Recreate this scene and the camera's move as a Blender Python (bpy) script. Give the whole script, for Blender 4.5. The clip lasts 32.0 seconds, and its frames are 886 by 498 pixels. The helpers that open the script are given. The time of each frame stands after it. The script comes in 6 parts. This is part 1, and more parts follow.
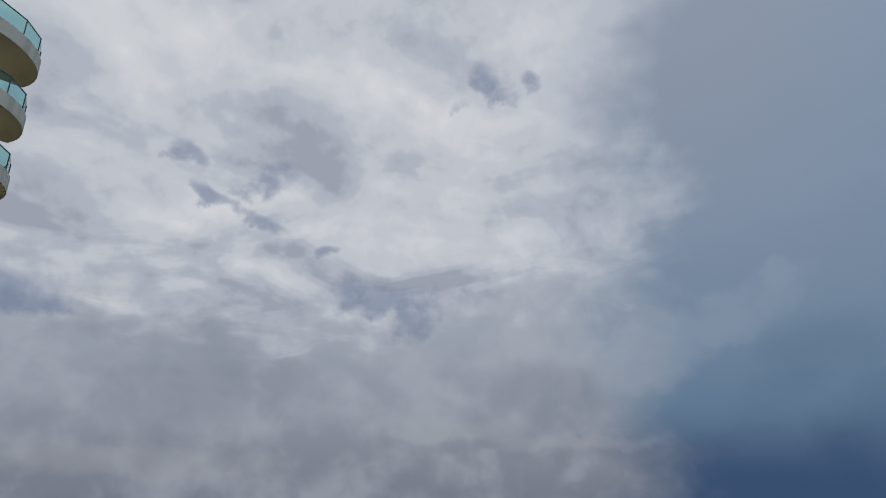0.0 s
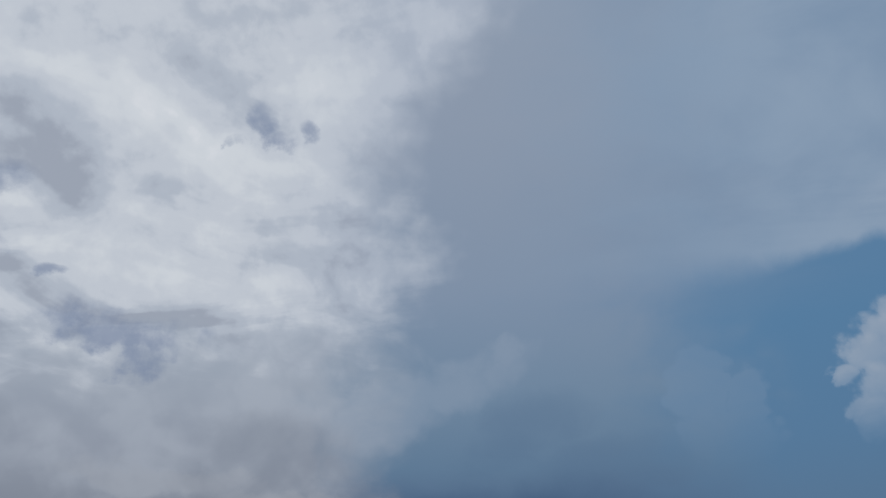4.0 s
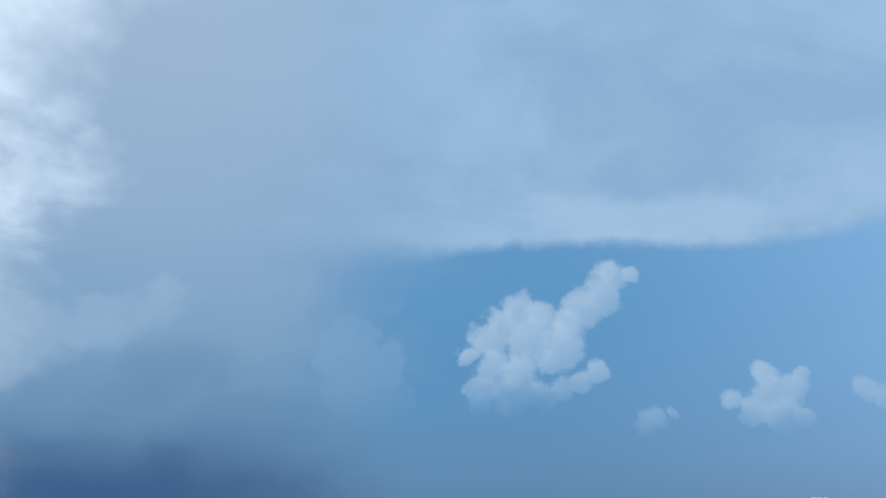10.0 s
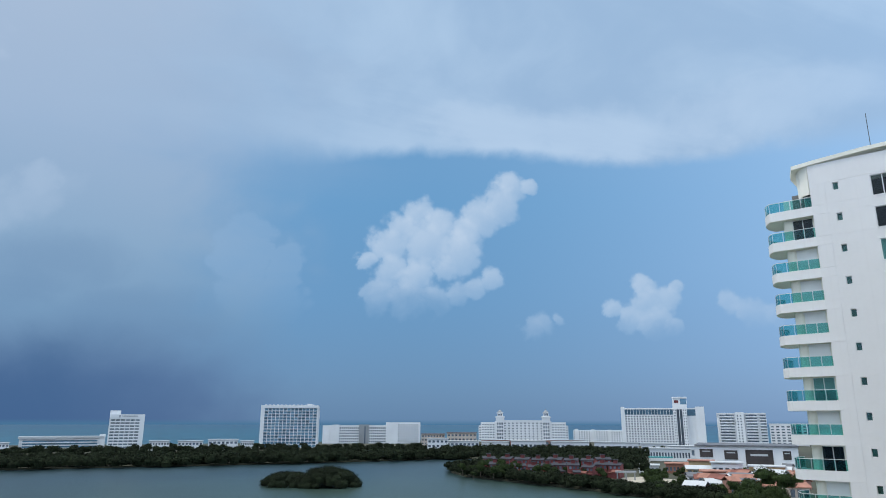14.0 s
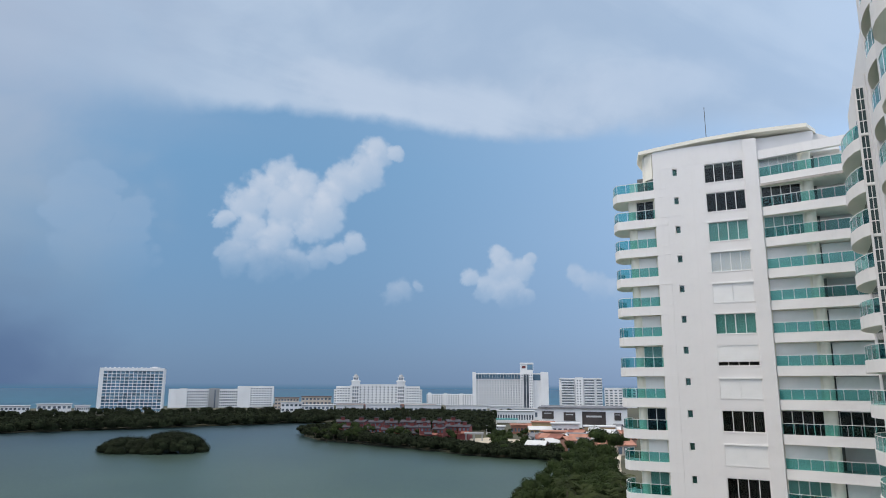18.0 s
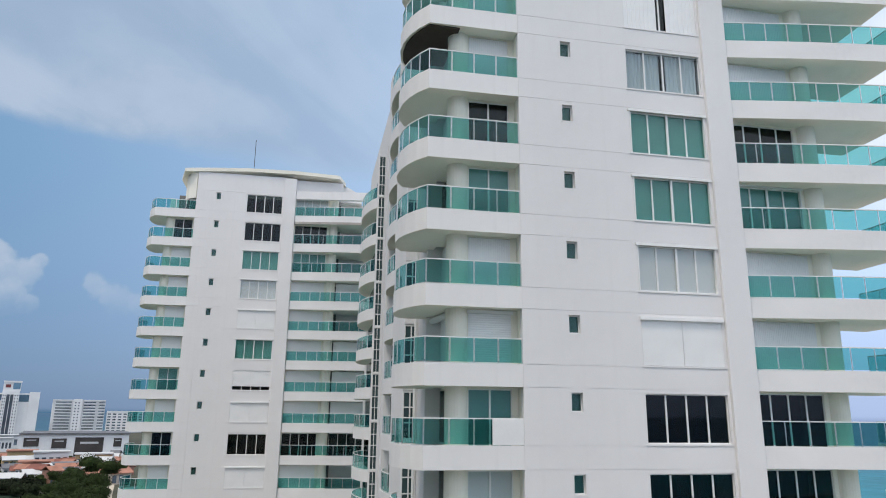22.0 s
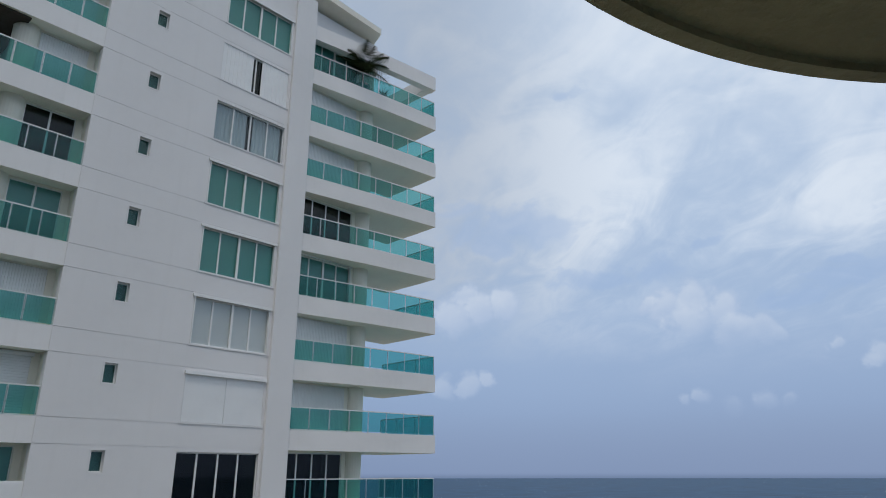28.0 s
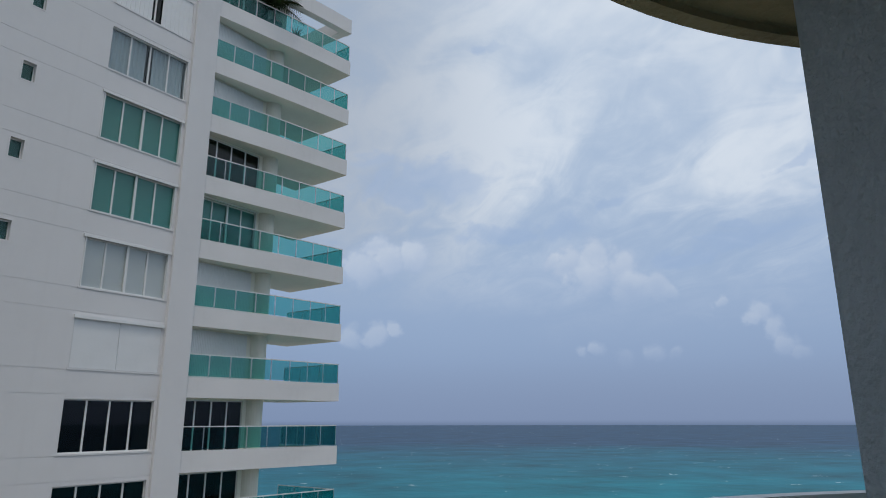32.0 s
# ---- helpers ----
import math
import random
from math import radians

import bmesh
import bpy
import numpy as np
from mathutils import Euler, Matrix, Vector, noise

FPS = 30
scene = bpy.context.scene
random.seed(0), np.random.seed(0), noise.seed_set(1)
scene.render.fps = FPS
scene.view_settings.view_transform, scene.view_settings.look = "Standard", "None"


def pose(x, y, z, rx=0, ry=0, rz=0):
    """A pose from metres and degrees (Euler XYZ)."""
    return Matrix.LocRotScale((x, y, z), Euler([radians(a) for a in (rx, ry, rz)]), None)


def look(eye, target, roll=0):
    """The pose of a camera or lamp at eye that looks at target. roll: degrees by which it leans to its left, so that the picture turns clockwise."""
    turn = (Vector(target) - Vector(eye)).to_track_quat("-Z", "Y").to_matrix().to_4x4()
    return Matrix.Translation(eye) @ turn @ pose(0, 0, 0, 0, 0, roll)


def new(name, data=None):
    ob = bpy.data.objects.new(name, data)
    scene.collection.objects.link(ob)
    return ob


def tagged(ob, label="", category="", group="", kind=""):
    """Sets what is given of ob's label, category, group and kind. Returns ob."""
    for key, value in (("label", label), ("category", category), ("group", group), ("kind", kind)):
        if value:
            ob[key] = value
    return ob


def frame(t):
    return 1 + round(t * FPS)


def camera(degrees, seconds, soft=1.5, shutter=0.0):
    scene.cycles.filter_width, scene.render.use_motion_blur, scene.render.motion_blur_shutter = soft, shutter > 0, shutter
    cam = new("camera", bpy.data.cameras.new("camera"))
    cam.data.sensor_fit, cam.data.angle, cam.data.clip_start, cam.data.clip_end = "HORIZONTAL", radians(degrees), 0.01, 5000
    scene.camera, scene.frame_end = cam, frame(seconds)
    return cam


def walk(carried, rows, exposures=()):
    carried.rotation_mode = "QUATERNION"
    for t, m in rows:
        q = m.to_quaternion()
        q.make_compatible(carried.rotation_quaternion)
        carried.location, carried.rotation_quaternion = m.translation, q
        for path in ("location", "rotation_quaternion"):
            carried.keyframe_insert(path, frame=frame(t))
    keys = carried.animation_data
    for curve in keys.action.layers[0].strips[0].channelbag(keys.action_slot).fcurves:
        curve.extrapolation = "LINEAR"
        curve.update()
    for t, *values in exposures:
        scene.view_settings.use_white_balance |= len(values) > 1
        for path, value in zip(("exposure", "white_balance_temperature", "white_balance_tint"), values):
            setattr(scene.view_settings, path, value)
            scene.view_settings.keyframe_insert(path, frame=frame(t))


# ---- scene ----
EYE_Z = 28.0
# seconds, azimuth, elevation, lean in degrees, eye x, eye y in metres
WALK = [
    (0, -136.23, 21.21, 0.39, -0.060, -0.050),
    (0.5, -134.13, 21.78, 0.37, -0.060, -0.050),
    (1, -131.81, 22.33, 0.34, -0.060, -0.050),
    (1.5, -129.25, 22.89, 0.29, -0.060, -0.050),
    (2, -126.54, 23.44, 0.22, -0.060, -0.050),
    (2.5, -123.73, 24.00, 0.12, -0.060, -0.050),
    (4.5, -110.52, 26.11, 0.04, -0.060, -0.050),
    (5, -106.85, 26.13, -0.04, -0.060, -0.050),
    (5.5, -103.94, 26.09, -0.10, -0.060, -0.050),
    (6, -101.33, 26.08, -0.13, -0.060, -0.050),
    (6.5, -98.86, 26.07, -0.14, -0.060, -0.050),
    (7, -96.47, 25.56, -0.14, -0.060, -0.050),
    (7.5, -94.20, 25.01, -0.12, -0.060, -0.050),
    (8, -92.12, 24.46, -0.09, -0.060, -0.050),
    (8.5, -90.32, 23.91, -0.05, -0.060, -0.050),
    (9, -88.55, 23.36, -0.02, -0.060, -0.050),
    (9.5, -86.85, 22.79, 0.01, -0.060, -0.050),
    (10, -85.12, 22.26, 0.05, -0.060, -0.050),
    (10.5, -83.55, 21.69, 0.09, -0.060, -0.050),
    (11, -82.15, 21.00, 0.12, -0.060, -0.050),
    (11.5, -80.95, 20.20, 0.15, -0.060, -0.050),
    (12, -79.85, 19.30, 0.13, -0.060, -0.050),
    (12.5, -78.90, 18.26, 0.14, -0.060, -0.050),
    (13, -77.98, 16.99, 0.14, -0.060, -0.050),
    (13.5, -77.17, 15.59, 0.13, -0.060, -0.050),
    (14, -76.37, 14.26, 0.15, -0.060, -0.050),
    (14.5, -75.58, 13.10, 0.20, -0.060, -0.050),
    (16.5, -71.20, 11.27, 0.22, -0.060, -0.050),
    (17, -69.22, 11.31, 0.23, -0.060, -0.050),
    (17.5, -66.96, 11.35, 0.26, -0.060, -0.050),
    (18, -64.50, 11.40, 0.27, -0.060, -0.050),
    (18.5, -61.91, 11.43, 0.24, -0.060, -0.050),
    (19, -58.42, 11.44, 0.22, -0.060, -0.050),
    (19.5, -54.90, 11.46, 0.21, -0.060, -0.050),
    (20, -51.95, 11.61, 0.26, -0.060, -0.050),
    (20.5, -46.94, 11.76, 0.35, -0.060, -0.050),
    (21, -39.71, 12.34, 0.47, -0.060, -0.050),
    (21.5, -32.08, 13.01, 0.57, -0.060, -0.050),
    (22, -25.65, 13.61, 0.63, -0.060, -0.050),
    (22.5, -20.35, 14.22, 0.62, -0.060, -0.050),
    (23, -15.77, 14.77, 0.57, -0.060, -0.050),
    (23.5, -11.86, 15.30, 0.50, -0.060, -0.050),
    (24, -8.02, 15.84, 0.41, -0.060, -0.050),
    (24.5, -4.39, 16.37, 0.34, -0.060, -0.050),
    (25, -1.19, 16.90, 0.25, -0.060, -0.050),
    (25.5, 1.55, 17.44, 0.15, -0.060, -0.050),
    (26, 4.06, 17.96, 0.03, -0.060, -0.050),
    (26.5, 6.28, 18.39, -0.07, -0.049, -0.041),
    (28.5, 12.73, 18.26, -0.17, -0.006, -0.004),
    (29, 13.82, 17.76, -0.24, 0.005, 0.005),
    (29.5, 14.79, 17.16, -0.30, 0.016, 0.014),
    (30, 15.70, 16.55, -0.31, 0.027, 0.023),
    (30.5, 16.62, 15.94, -0.32, 0.038, 0.033),
    (31, 17.49, 15.35, -0.26, 0.048, 0.042),
    (31.5, 18.38, 14.77, -0.20, 0.059, 0.051),
    (32, 19.25, 14.29, -0.13, 0.070, 0.060),
]


def aim(az, el):
    a, e = radians(az), radians(el)
    return Vector((math.sin(a) * math.cos(e), math.cos(a) * math.cos(e), math.sin(e)))


cam = camera(66.47, 32.0, 1.0)
walk(cam, [(t, look((ex, ey, EYE_Z), Vector((ex, ey, EYE_Z)) + 50 * aim(az, el), lean)) for t, az, el, lean, ex, ey in WALK],
     [(0.0, -0.6, 6550, 10), (2.5, -0.68, 6500, 9), (5.0, -0.42, 6250, 8), (7.0, -0.22, 6000, 4), (9.0, -0.04, 5800, 1), (12.0, 0.06, 5720, -1), (14.0, 0.2, 6200, 6), (17.0, 0.26, 6800, 11), (19.0, 0.2, 6850, 12), (22.0, 0.12, 6750, 11), (24.0, -0.14, 6650, 11), (26.0, -0.56, 6350, 10), (29.0, -0.8, 6350, 9), (32.0, -0.86, 6400, 9)])

# ---- world and sun ----
SUN_AZ, SUN_EL = -172.0, 66.0
world = bpy.data.worlds.new("sky")
scene.world = world
world.use_nodes = True
wt = world.node_tree
wt.nodes.clear()


class Val:
    """A number or colour in the sky's node tree, with arithmetic."""

    def __init__(self, socket):
        self.s = socket

    def __add__(self, o): return mth("ADD", self, o)
    def __radd__(self, o): return mth("ADD", o, self)
    def __sub__(self, o): return mth("SUBTRACT", self, o)
    def __rsub__(self, o): return mth("SUBTRACT", o, self)
    def __mul__(self, o): return mth("MULTIPLY", self, o)
    def __rmul__(self, o): return mth("MULTIPLY", o, self)
    def __truediv__(self, o): return mth("DIVIDE", self, o)


def plug(sock, v):
    if isinstance(v, Val):
        wt.links.new(v.s, sock)
    else:
        sock.default_value = v


def mth(op, *a, clamp=False):
    n = wt.nodes.new("ShaderNodeMath")
    n.operation, n.use_clamp = op, clamp
    for i, v in enumerate(a):
        plug(n.inputs[i], v)
    return Val(n.outputs[0])


def ease(v, lo, hi, a=0.0, b=1.0):
    n = wt.nodes.new("ShaderNodeMapRange")
    n.interpolation_type, n.clamp = "SMOOTHSTEP", False
    plug(n.inputs[0], v)
    for i, w in enumerate((lo, hi, a, b)):
        plug(n.inputs[i + 1], w)
    return Val(n.outputs[0])


def srgb(r, g, b, gain=1.0):
    return tuple(gain * (((c / 255 + 0.055) / 1.055) ** 2.4 if c > 10 else c / 3295) for c in (r, g, b)) + (1.0,)


def blend(fac, a, b):
    n = wt.nodes.new("ShaderNodeMix")
    n.data_type, n.clamp_factor = "RGBA", True
    plug(n.inputs[0], fac), plug(n.inputs[6], a), plug(n.inputs[7], b)
    return Val(n.outputs[2])


def ramp(v, stops, mode="EASE"):
    n = wt.nodes.new("ShaderNodeValToRGB")
    n.color_ramp.interpolation = mode
    el = n.color_ramp.elements
    while len(el) < len(stops):
        el.new(0.5)
    for e, (p, c) in zip(el, stops):
        e.position, e.color = p, c
    plug(n.inputs[0], v)
    return Val(n.outputs[0])


coord = wt.nodes.new("ShaderNodeTexCoord")
sep = wt.nodes.new("ShaderNodeSeparateXYZ")
wt.links.new(coord.outputs["Generated"], sep.inputs[0])
dx, dy, dz = (Val(sep.outputs[i]) for i in range(3))
AZ = mth("ARCTAN2", dx, dy) * 57.29578
EL = mth("ARCSINE", dz) * 57.29578


def fbm(scale, detail=6.0, rough=0.55, dist=0.0, stretch=(1, 1, 1), shift=(0, 0, 0)):
    m = wt.nodes.new("ShaderNodeMapping")
    m.inputs["Scale"].default_value, m.inputs["Location"].default_value = stretch, shift
    wt.links.new(coord.outputs["Generated"], m.inputs[0])
    n = wt.nodes.new("ShaderNodeTexNoise")
    n.inputs["Scale"].default_value, n.inputs["Detail"].default_value = scale, detail
    n.inputs["Roughness"].default_value, n.inputs["Distortion"].default_value = rough, dist
    wt.links.new(m.outputs[0], n.inputs[0])
    return Val(n.outputs[0])


def spot(az, el, wa, we, tilt=0.0, floor=-2.5, stir=1.0):
    """1 in the middle of an oval of the sky, 0 on its rim, and negative beyond it."""
    c, s = math.cos(radians(tilt)), math.sin(radians(tilt))
    a, e = (AZW if stir == 1.0 else AZ + (AZW - AZ) * stir) - az, (ELW if stir == 1.0 else EL + (ELW - EL) * stir) - el
    u, v = (a * c + e * s) * (1 / wa), (e * c - a * s) * (1 / we)
    return mth("MAXIMUM", 1.0 - (u * u + v * v), floor)


def most(vals):
    r = vals[0]
    for v in vals[1:]:
        r = mth("SMOOTH_MAX", r, v, 0.15)
    return r


def billow(scale, detail=1.0, shift=(0, 0, 0)):
    """0 in the middle of each round puff, rising to its rim."""
    m = wt.nodes.new("ShaderNodeMapping")
    m.inputs["Location"].default_value = shift
    wt.links.new(coord.outputs["Generated"], m.inputs[0])
    n = wt.nodes.new("ShaderNodeTexVoronoi")
    n.feature, n.normalize = "F1", True
    n.inputs["Scale"].default_value, n.inputs["Detail"].default_value = scale, detail
    n.inputs["Roughness"].default_value = 0.5
    wt.links.new(m.outputs[0], n.inputs[0])
    return Val(n.outputs["Distance"])


# the same directions laid out on a flat cloud deck overhead
deck = wt.nodes.new("ShaderNodeCombineXYZ")
reach = mth("MAXIMUM", dz, 0.0) + 0.16
for i, v in enumerate((dx / reach, dy / reach)):
    plug(deck.inputs[i], v)


def layer(scale, detail=7.0, rough=0.58, dist=0.6, stretch=(1, 1, 1), shift=(0, 0, 0), turn=0.0):
    """Broken texture of a cloud layer, foreshortened towards the horizon."""
    m = wt.nodes.new("ShaderNodeMapping")
    m.inputs["Scale"].default_value, m.inputs["Location"].default_value, m.inputs["Rotation"].default_value = stretch, shift, (0, 0, radians(turn))
    wt.links.new(deck.outputs[0], m.inputs[0])
    n = wt.nodes.new("ShaderNodeTexNoise")
    n.noise_dimensions = "2D"
    n.inputs["Scale"].default_value, n.inputs["Detail"].default_value = scale, detail
    n.inputs["Roughness"].default_value, n.inputs["Distortion"].default_value = rough, dist
    wt.links.new(m.outputs[0], n.inputs[0])
    return Val(n.outputs[0])


big, mid = fbm(3.0, 4.0, 0.5, 0.5), fbm(8.0, 6.0, 0.5, 0.5, (1, 1, 1.5))
fine, puff = fbm(26.0, 5.0, 0.55), fbm(15.0, 6.0, 0.55, 0.3)
curl = fbm(10.0, 6.0, 0.52, 0.4, (1, 1, 1.3), (3.1, 7.7, 1.3))
heapy, knobs, beads = billow(22.0, 1.0), billow(58.0, 0.0, (0.3, 0.9, 0.1)), billow(120.0, 0.0, (0.1, 0.4, 0.7))
wisps = layer(2.2, 7.0, 0.56, 0.5, (1.0, 0.45, 1), (0.2, 0.5, 0), 35.0)
grain_a, grain_b = layer(1.5, 5.0, 0.5, 0.6, (1, 1, 1), (0.3, 0.1, 0)), layer(3.8, 5.0, 0.5, 0.7, (1, 1, 1), (1.7, 0.6, 0))
lit_side = layer(2.6, 4.0, 0.5, 0.5) - layer(2.6, 4.0, 0.5, 0.5, (1, 1, 1), (0.0, 0.14, 0))
streak = layer(1.8, 6.0, 0.52, 0.8, (1.0, 0.5, 1), (0.4, 0.2, 0), -30.0)
ripple_cloud = layer(6.0, 5.0, 0.55, 1.2, (1.0, 0.6, 1), (2.4, 0.9, 0), -30.0)
nishita = wt.nodes.new("ShaderNodeTexSky")
nishita.sky_type, nishita.sun_disc = "NISHITA", False
nishita.sun_elevation, nishita.sun_rotation = radians(SUN_EL), radians(SUN_AZ)
nishita.dust_density, nishita.ozone_density = 2.0, 2.0
clear = blend(0.90, Val(nishita.outputs[0]), (0.0, 0.0, 0.0, 1.0))
first = wt.nodes.new("ShaderNodeSeparateColor")
plug(first.inputs[0], clear)
# all masks wait for the cloud textures, so that few values are held at a time
tick = (wisps + grain_a + grain_b + lit_side + streak + ripple_cloud + Val(first.outputs[0])) * 0.0001
AZ, EL = AZ + tick, EL + tick


def relief(scale, detail, rough, step):
    """How much a lumpy surface faces the light, which comes from high on the left."""
    return fbm(scale, detail, rough, 0.2, (1, 1, 1), (0.7, 0.1, 0.4)) - fbm(scale, detail, rough, 0.2, (1, 1, 1), (0.7 - 0.35 * step, 0.1 - 0.5 * step, 0.4 + step))


shade_a, shade_b = relief(16.0, 5.0, 0.55, 0.016), relief(7.0, 4.0, 0.5, 0.03)
# the directions, stirred a little so that outlines come out ragged
AZW = AZ + (puff - 0.5) * 4.0 + (curl - 0.5) * 4.0
ELW = EL + (curl - 0.5) * 3.0 + (fine - 0.5) * 1.6

# clear air: deeper blue to the west, paler and greyer over the open sea
up = EL / 60.0
west = ramp(up, [(0.0, srgb(98, 128, 162)), (0.06, srgb(98, 134, 172)), (0.16, srgb(100, 142, 182)), (0.30, srgb(102, 148, 189)), (0.42, srgb(110, 152, 192)), (0.8, srgb(140, 172, 206))], "LINEAR")
east = ramp(up, [(0.0, srgb(132, 149, 180, 1.8)), (0.08, srgb(142, 162, 194, 1.92)), (0.2, srgb(160, 181, 211, 1.80)), (0.4, srgb(170, 192, 222, 1.66)), (1.0, srgb(192, 207, 226, 1.55))], "LINEAR")
air = blend(ease(AZ, -82.0, 22.0), west, east)
air = blend(0.10, air, clear)

# thin high veil over the west, with a clean lower edge and a brighter lip along part of it
edge = ramp((AZ + 110.0) / 110.0, [(0.0, (0.352,) * 3 + (1,)), (0.17, (0.364,) * 3 + (1,)), (0.27, (0.371,) * 3 + (1,)), (0.35, (0.375,) * 3 + (1,)), (0.42, (0.351,) * 3 + (1,)), (0.49, (0.340,) * 3 + (1,)), (0.58, (0.349,) * 3 + (1,)), (0.70, (0.318,) * 3 + (1,)), (0.95, (0.30,) * 3 + (1,))], "B_SPLINE")
red = wt.nodes.new("ShaderNodeSeparateColor")
plug(red.inputs[0], edge)
rise = EL - Val(red.outputs[0]) * 60.0 + (puff - 0.5) * 1.5 + (fine - 0.5) * 0.7
crisp = ease(AZ, -96.0, -80.0) * ease(AZ, -38.0, -55.0, 0.4, 1.0)
veil = ease(rise, crisp * 1.6 - 2.2, 2.4 - crisp * 1.7) * ease(AZ, -10.0, -42.0)
veil_colour = blend(ease(wisps * 0.7 + curl * 0.3, 0.36, 0.66), srgb(151, 174, 202), srgb(169, 189, 213))
lip = most([spot(-72.0, 24.2, 7.5, 2.2, -8), spot(-62.0, 23.2, 8.5, 2.6, -2), spot(-49.0, 23.6, 12.0, 3.0, 0)])
veil_colour = blend(ease(lip + (puff - 0.5) * 1.2 + (wisps - 0.5) * 1.5, -0.2, 1.0) * 0.62, veil_colour, srgb(182, 198, 219))
sky = blend(veil * (0.62 + crisp * 0.28), air, veil_colour)

# grey-blue rain veil in the south-west, down to the horizon, with towers half lost in it
rain = ease(AZ + (mid - 0.5) * 10.0 + (curl - 0.5) * 6.0 + (heapy - 0.4) * 4.0, -86.0, -102.0)
rain_high = ease(AZ + (mid - 0.5) * 14.0 + (wisps - 0.5) * 14.0, -76.0, -112.0)
rain = rain + (rain_high - rain) * ease(EL + (mid - 0.5) * 6.0, 17.0, 23.0)
rain_colour = ramp(up, [(0.0, srgb(82, 104, 140)), (0.05, srgb(88, 112, 148)), (0.13, srgb(116, 145, 175)), (0.22, srgb(134, 159, 186)), (0.36, srgb(153, 171, 196)), (0.6, srgb(167, 180, 201)), (0.8, srgb(172, 185, 205))], "LINEAR")
bank = most([spot(-113.5, 14.3, 9.0, 2.6, 20, stir=1.3), spot(-119.5, 11.5, 6.0, 3.0, 10, stir=1.3), spot(-108.8, 17.0, 2.6, 1.6, 25, stir=1.2)])
rain_colour = blend(ease(bank + (0.42 - heapy) * 0.9 + shade_b * 1.6 + (puff - 0.5) * 0.7, 0.05, 1.05) * 0.45, rain_colour, srgb(172, 187, 208))
under = most([spot(-107.0, 11.0, 7.0, 3.4, 15), spot(-100.0, 8.0, 8.0, 3.0)])
rain_colour = blend(ease(under + (curl - 0.5) * 0.9, 0.1, 1.0) * 0.35, rain_colour, srgb(100, 128, 162))
sky = blend(rain * 0.94, sky, rain_colour)
towers = most([spot(-89.7, 12.0, 1.7, 2.6, -8, stir=0.45), spot(-93.2, 13.5, 2.8, 3.4, 0, stir=0.6), spot(-91.5, 9.6, 4.2, 2.4, 0, stir=0.8)])
sky = blend(ease(towers + (0.35 - knobs) * 0.8, 0.0, 0.4) * ease(EL, 7.0, 13.0) * 0.42, sky, srgb(135, 164, 196))

# dark squall near the horizon in the south-west
squall = ease(EL + (mid - 0.5) * 7.0 + (curl - 0.5) * 4.0, 9.0, 1.5) * ease(AZ + (big - 0.5) * 16.0, -89.0, -110.0) * ease(AZ + (mid - 0.5) * 12.0, -134.0, -112.0, 0.12, 1.0)
sky = blend(squall * 0.72, sky, srgb(60, 90, 130))

# grey cloud low in the south, under the white deck
south = ease(AZ + (curl - 0.5) * 10.0 + (mid - 0.5) * 8.0, -115.0, -127.0)
dull = ramp(up, [(0.0, srgb(118, 124, 138, 1.42)), (0.06, srgb(132, 138, 150, 1.42)), (0.14, srgb(147, 153, 166, 1.42)), (0.25, srgb(160, 168, 181, 1.42)), (0.5, srgb(168, 177, 191, 1.42))], "LINEAR")
dull = blend(ease(mid * 0.5 + puff * 0.3 + (0.5 - heapy) * 0.3 + shade_b * 0.8, 0.34, 0.62) * 0.5, dull, srgb(176, 182, 193, 1.40))
smoke = most([spot(-157.0, 9.5, 9.0, 7.0, 35), spot(-149.0, 9.5, 3.0, 3.4, 40), spot(-166.0, 16.0, 5.0, 6.0, 60), spot(-128.0, 9.0, 9.0, 3.6)])
dull = blend(ease(smoke + (curl - 0.5) * 1.4 + (puff - 0.5) * 0.8, 0.1, 1.1) * 0.5, dull, srgb(128, 135, 149, 1.35))
sky = blend(south * 0.92, sky, dull)
rolls = most([spot(-136.0, 6.4, 9.0, 1.2, 0, stir=1.2), spot(-126.0, 5.2, 8.0, 0.9, 0, stir=1.2), spot(-160.0, 3.2, 14.0, 1.6)])
sky = blend(ease(rolls + (0.42 - heapy) * 0.9 + (puff - 0.5) * 0.6, 0.0, 1.0) * 0.32, sky, srgb(164, 168, 177, 1.32))
feet = most([spot(-136.0, 4.9, 9.0, 0.8, 0, stir=1.0), spot(-122.0, 4.0, 12.0, 1.0, 0, stir=1.0)])
sky = blend(ease(feet + (puff - 0.5) * 0.8, 0.0, 1.2) * 0.22, sky, srgb(108, 114, 130, 1.3))

# broken white deck in the south, flat-bottomed, with a softer side towards the rain
side = ease(AZ - ease(EL, 34.0, 47.0, 0.0, 11.0) + (grain_a - 0.5) * 16.0 + (curl - 0.5) * 9.0 + (heapy - 0.4) * 5.0, -114.0, -123.5)
base_el = ease(AZ, -118.0, -152.0, 18.8, 15.0)
bottom = EL - base_el + (grain_b - 0.5) * 8.0 + (puff - 0.5) * 5.0 + (0.4 - heapy) * 5.0
cover = side * ease(bottom, -3.0, 3.0)
shine = mth("MAXIMUM", most([spot(-157.0, 36.0, 16.0, 7.0), spot(-136.0, 30.0, 14.0, 6.0, -18), spot(-125.0, 37.0, 8.0, 8.0), spot(-141.0, 22.0, 13.0, 3.4, -8), spot(-127.0, 21.8, 9.0, 2.6, 4), spot(-158.0, 21.5, 7.0, 3.6), spot(-163.0, 29.0, 8.0, 4.0)]), 0.0)
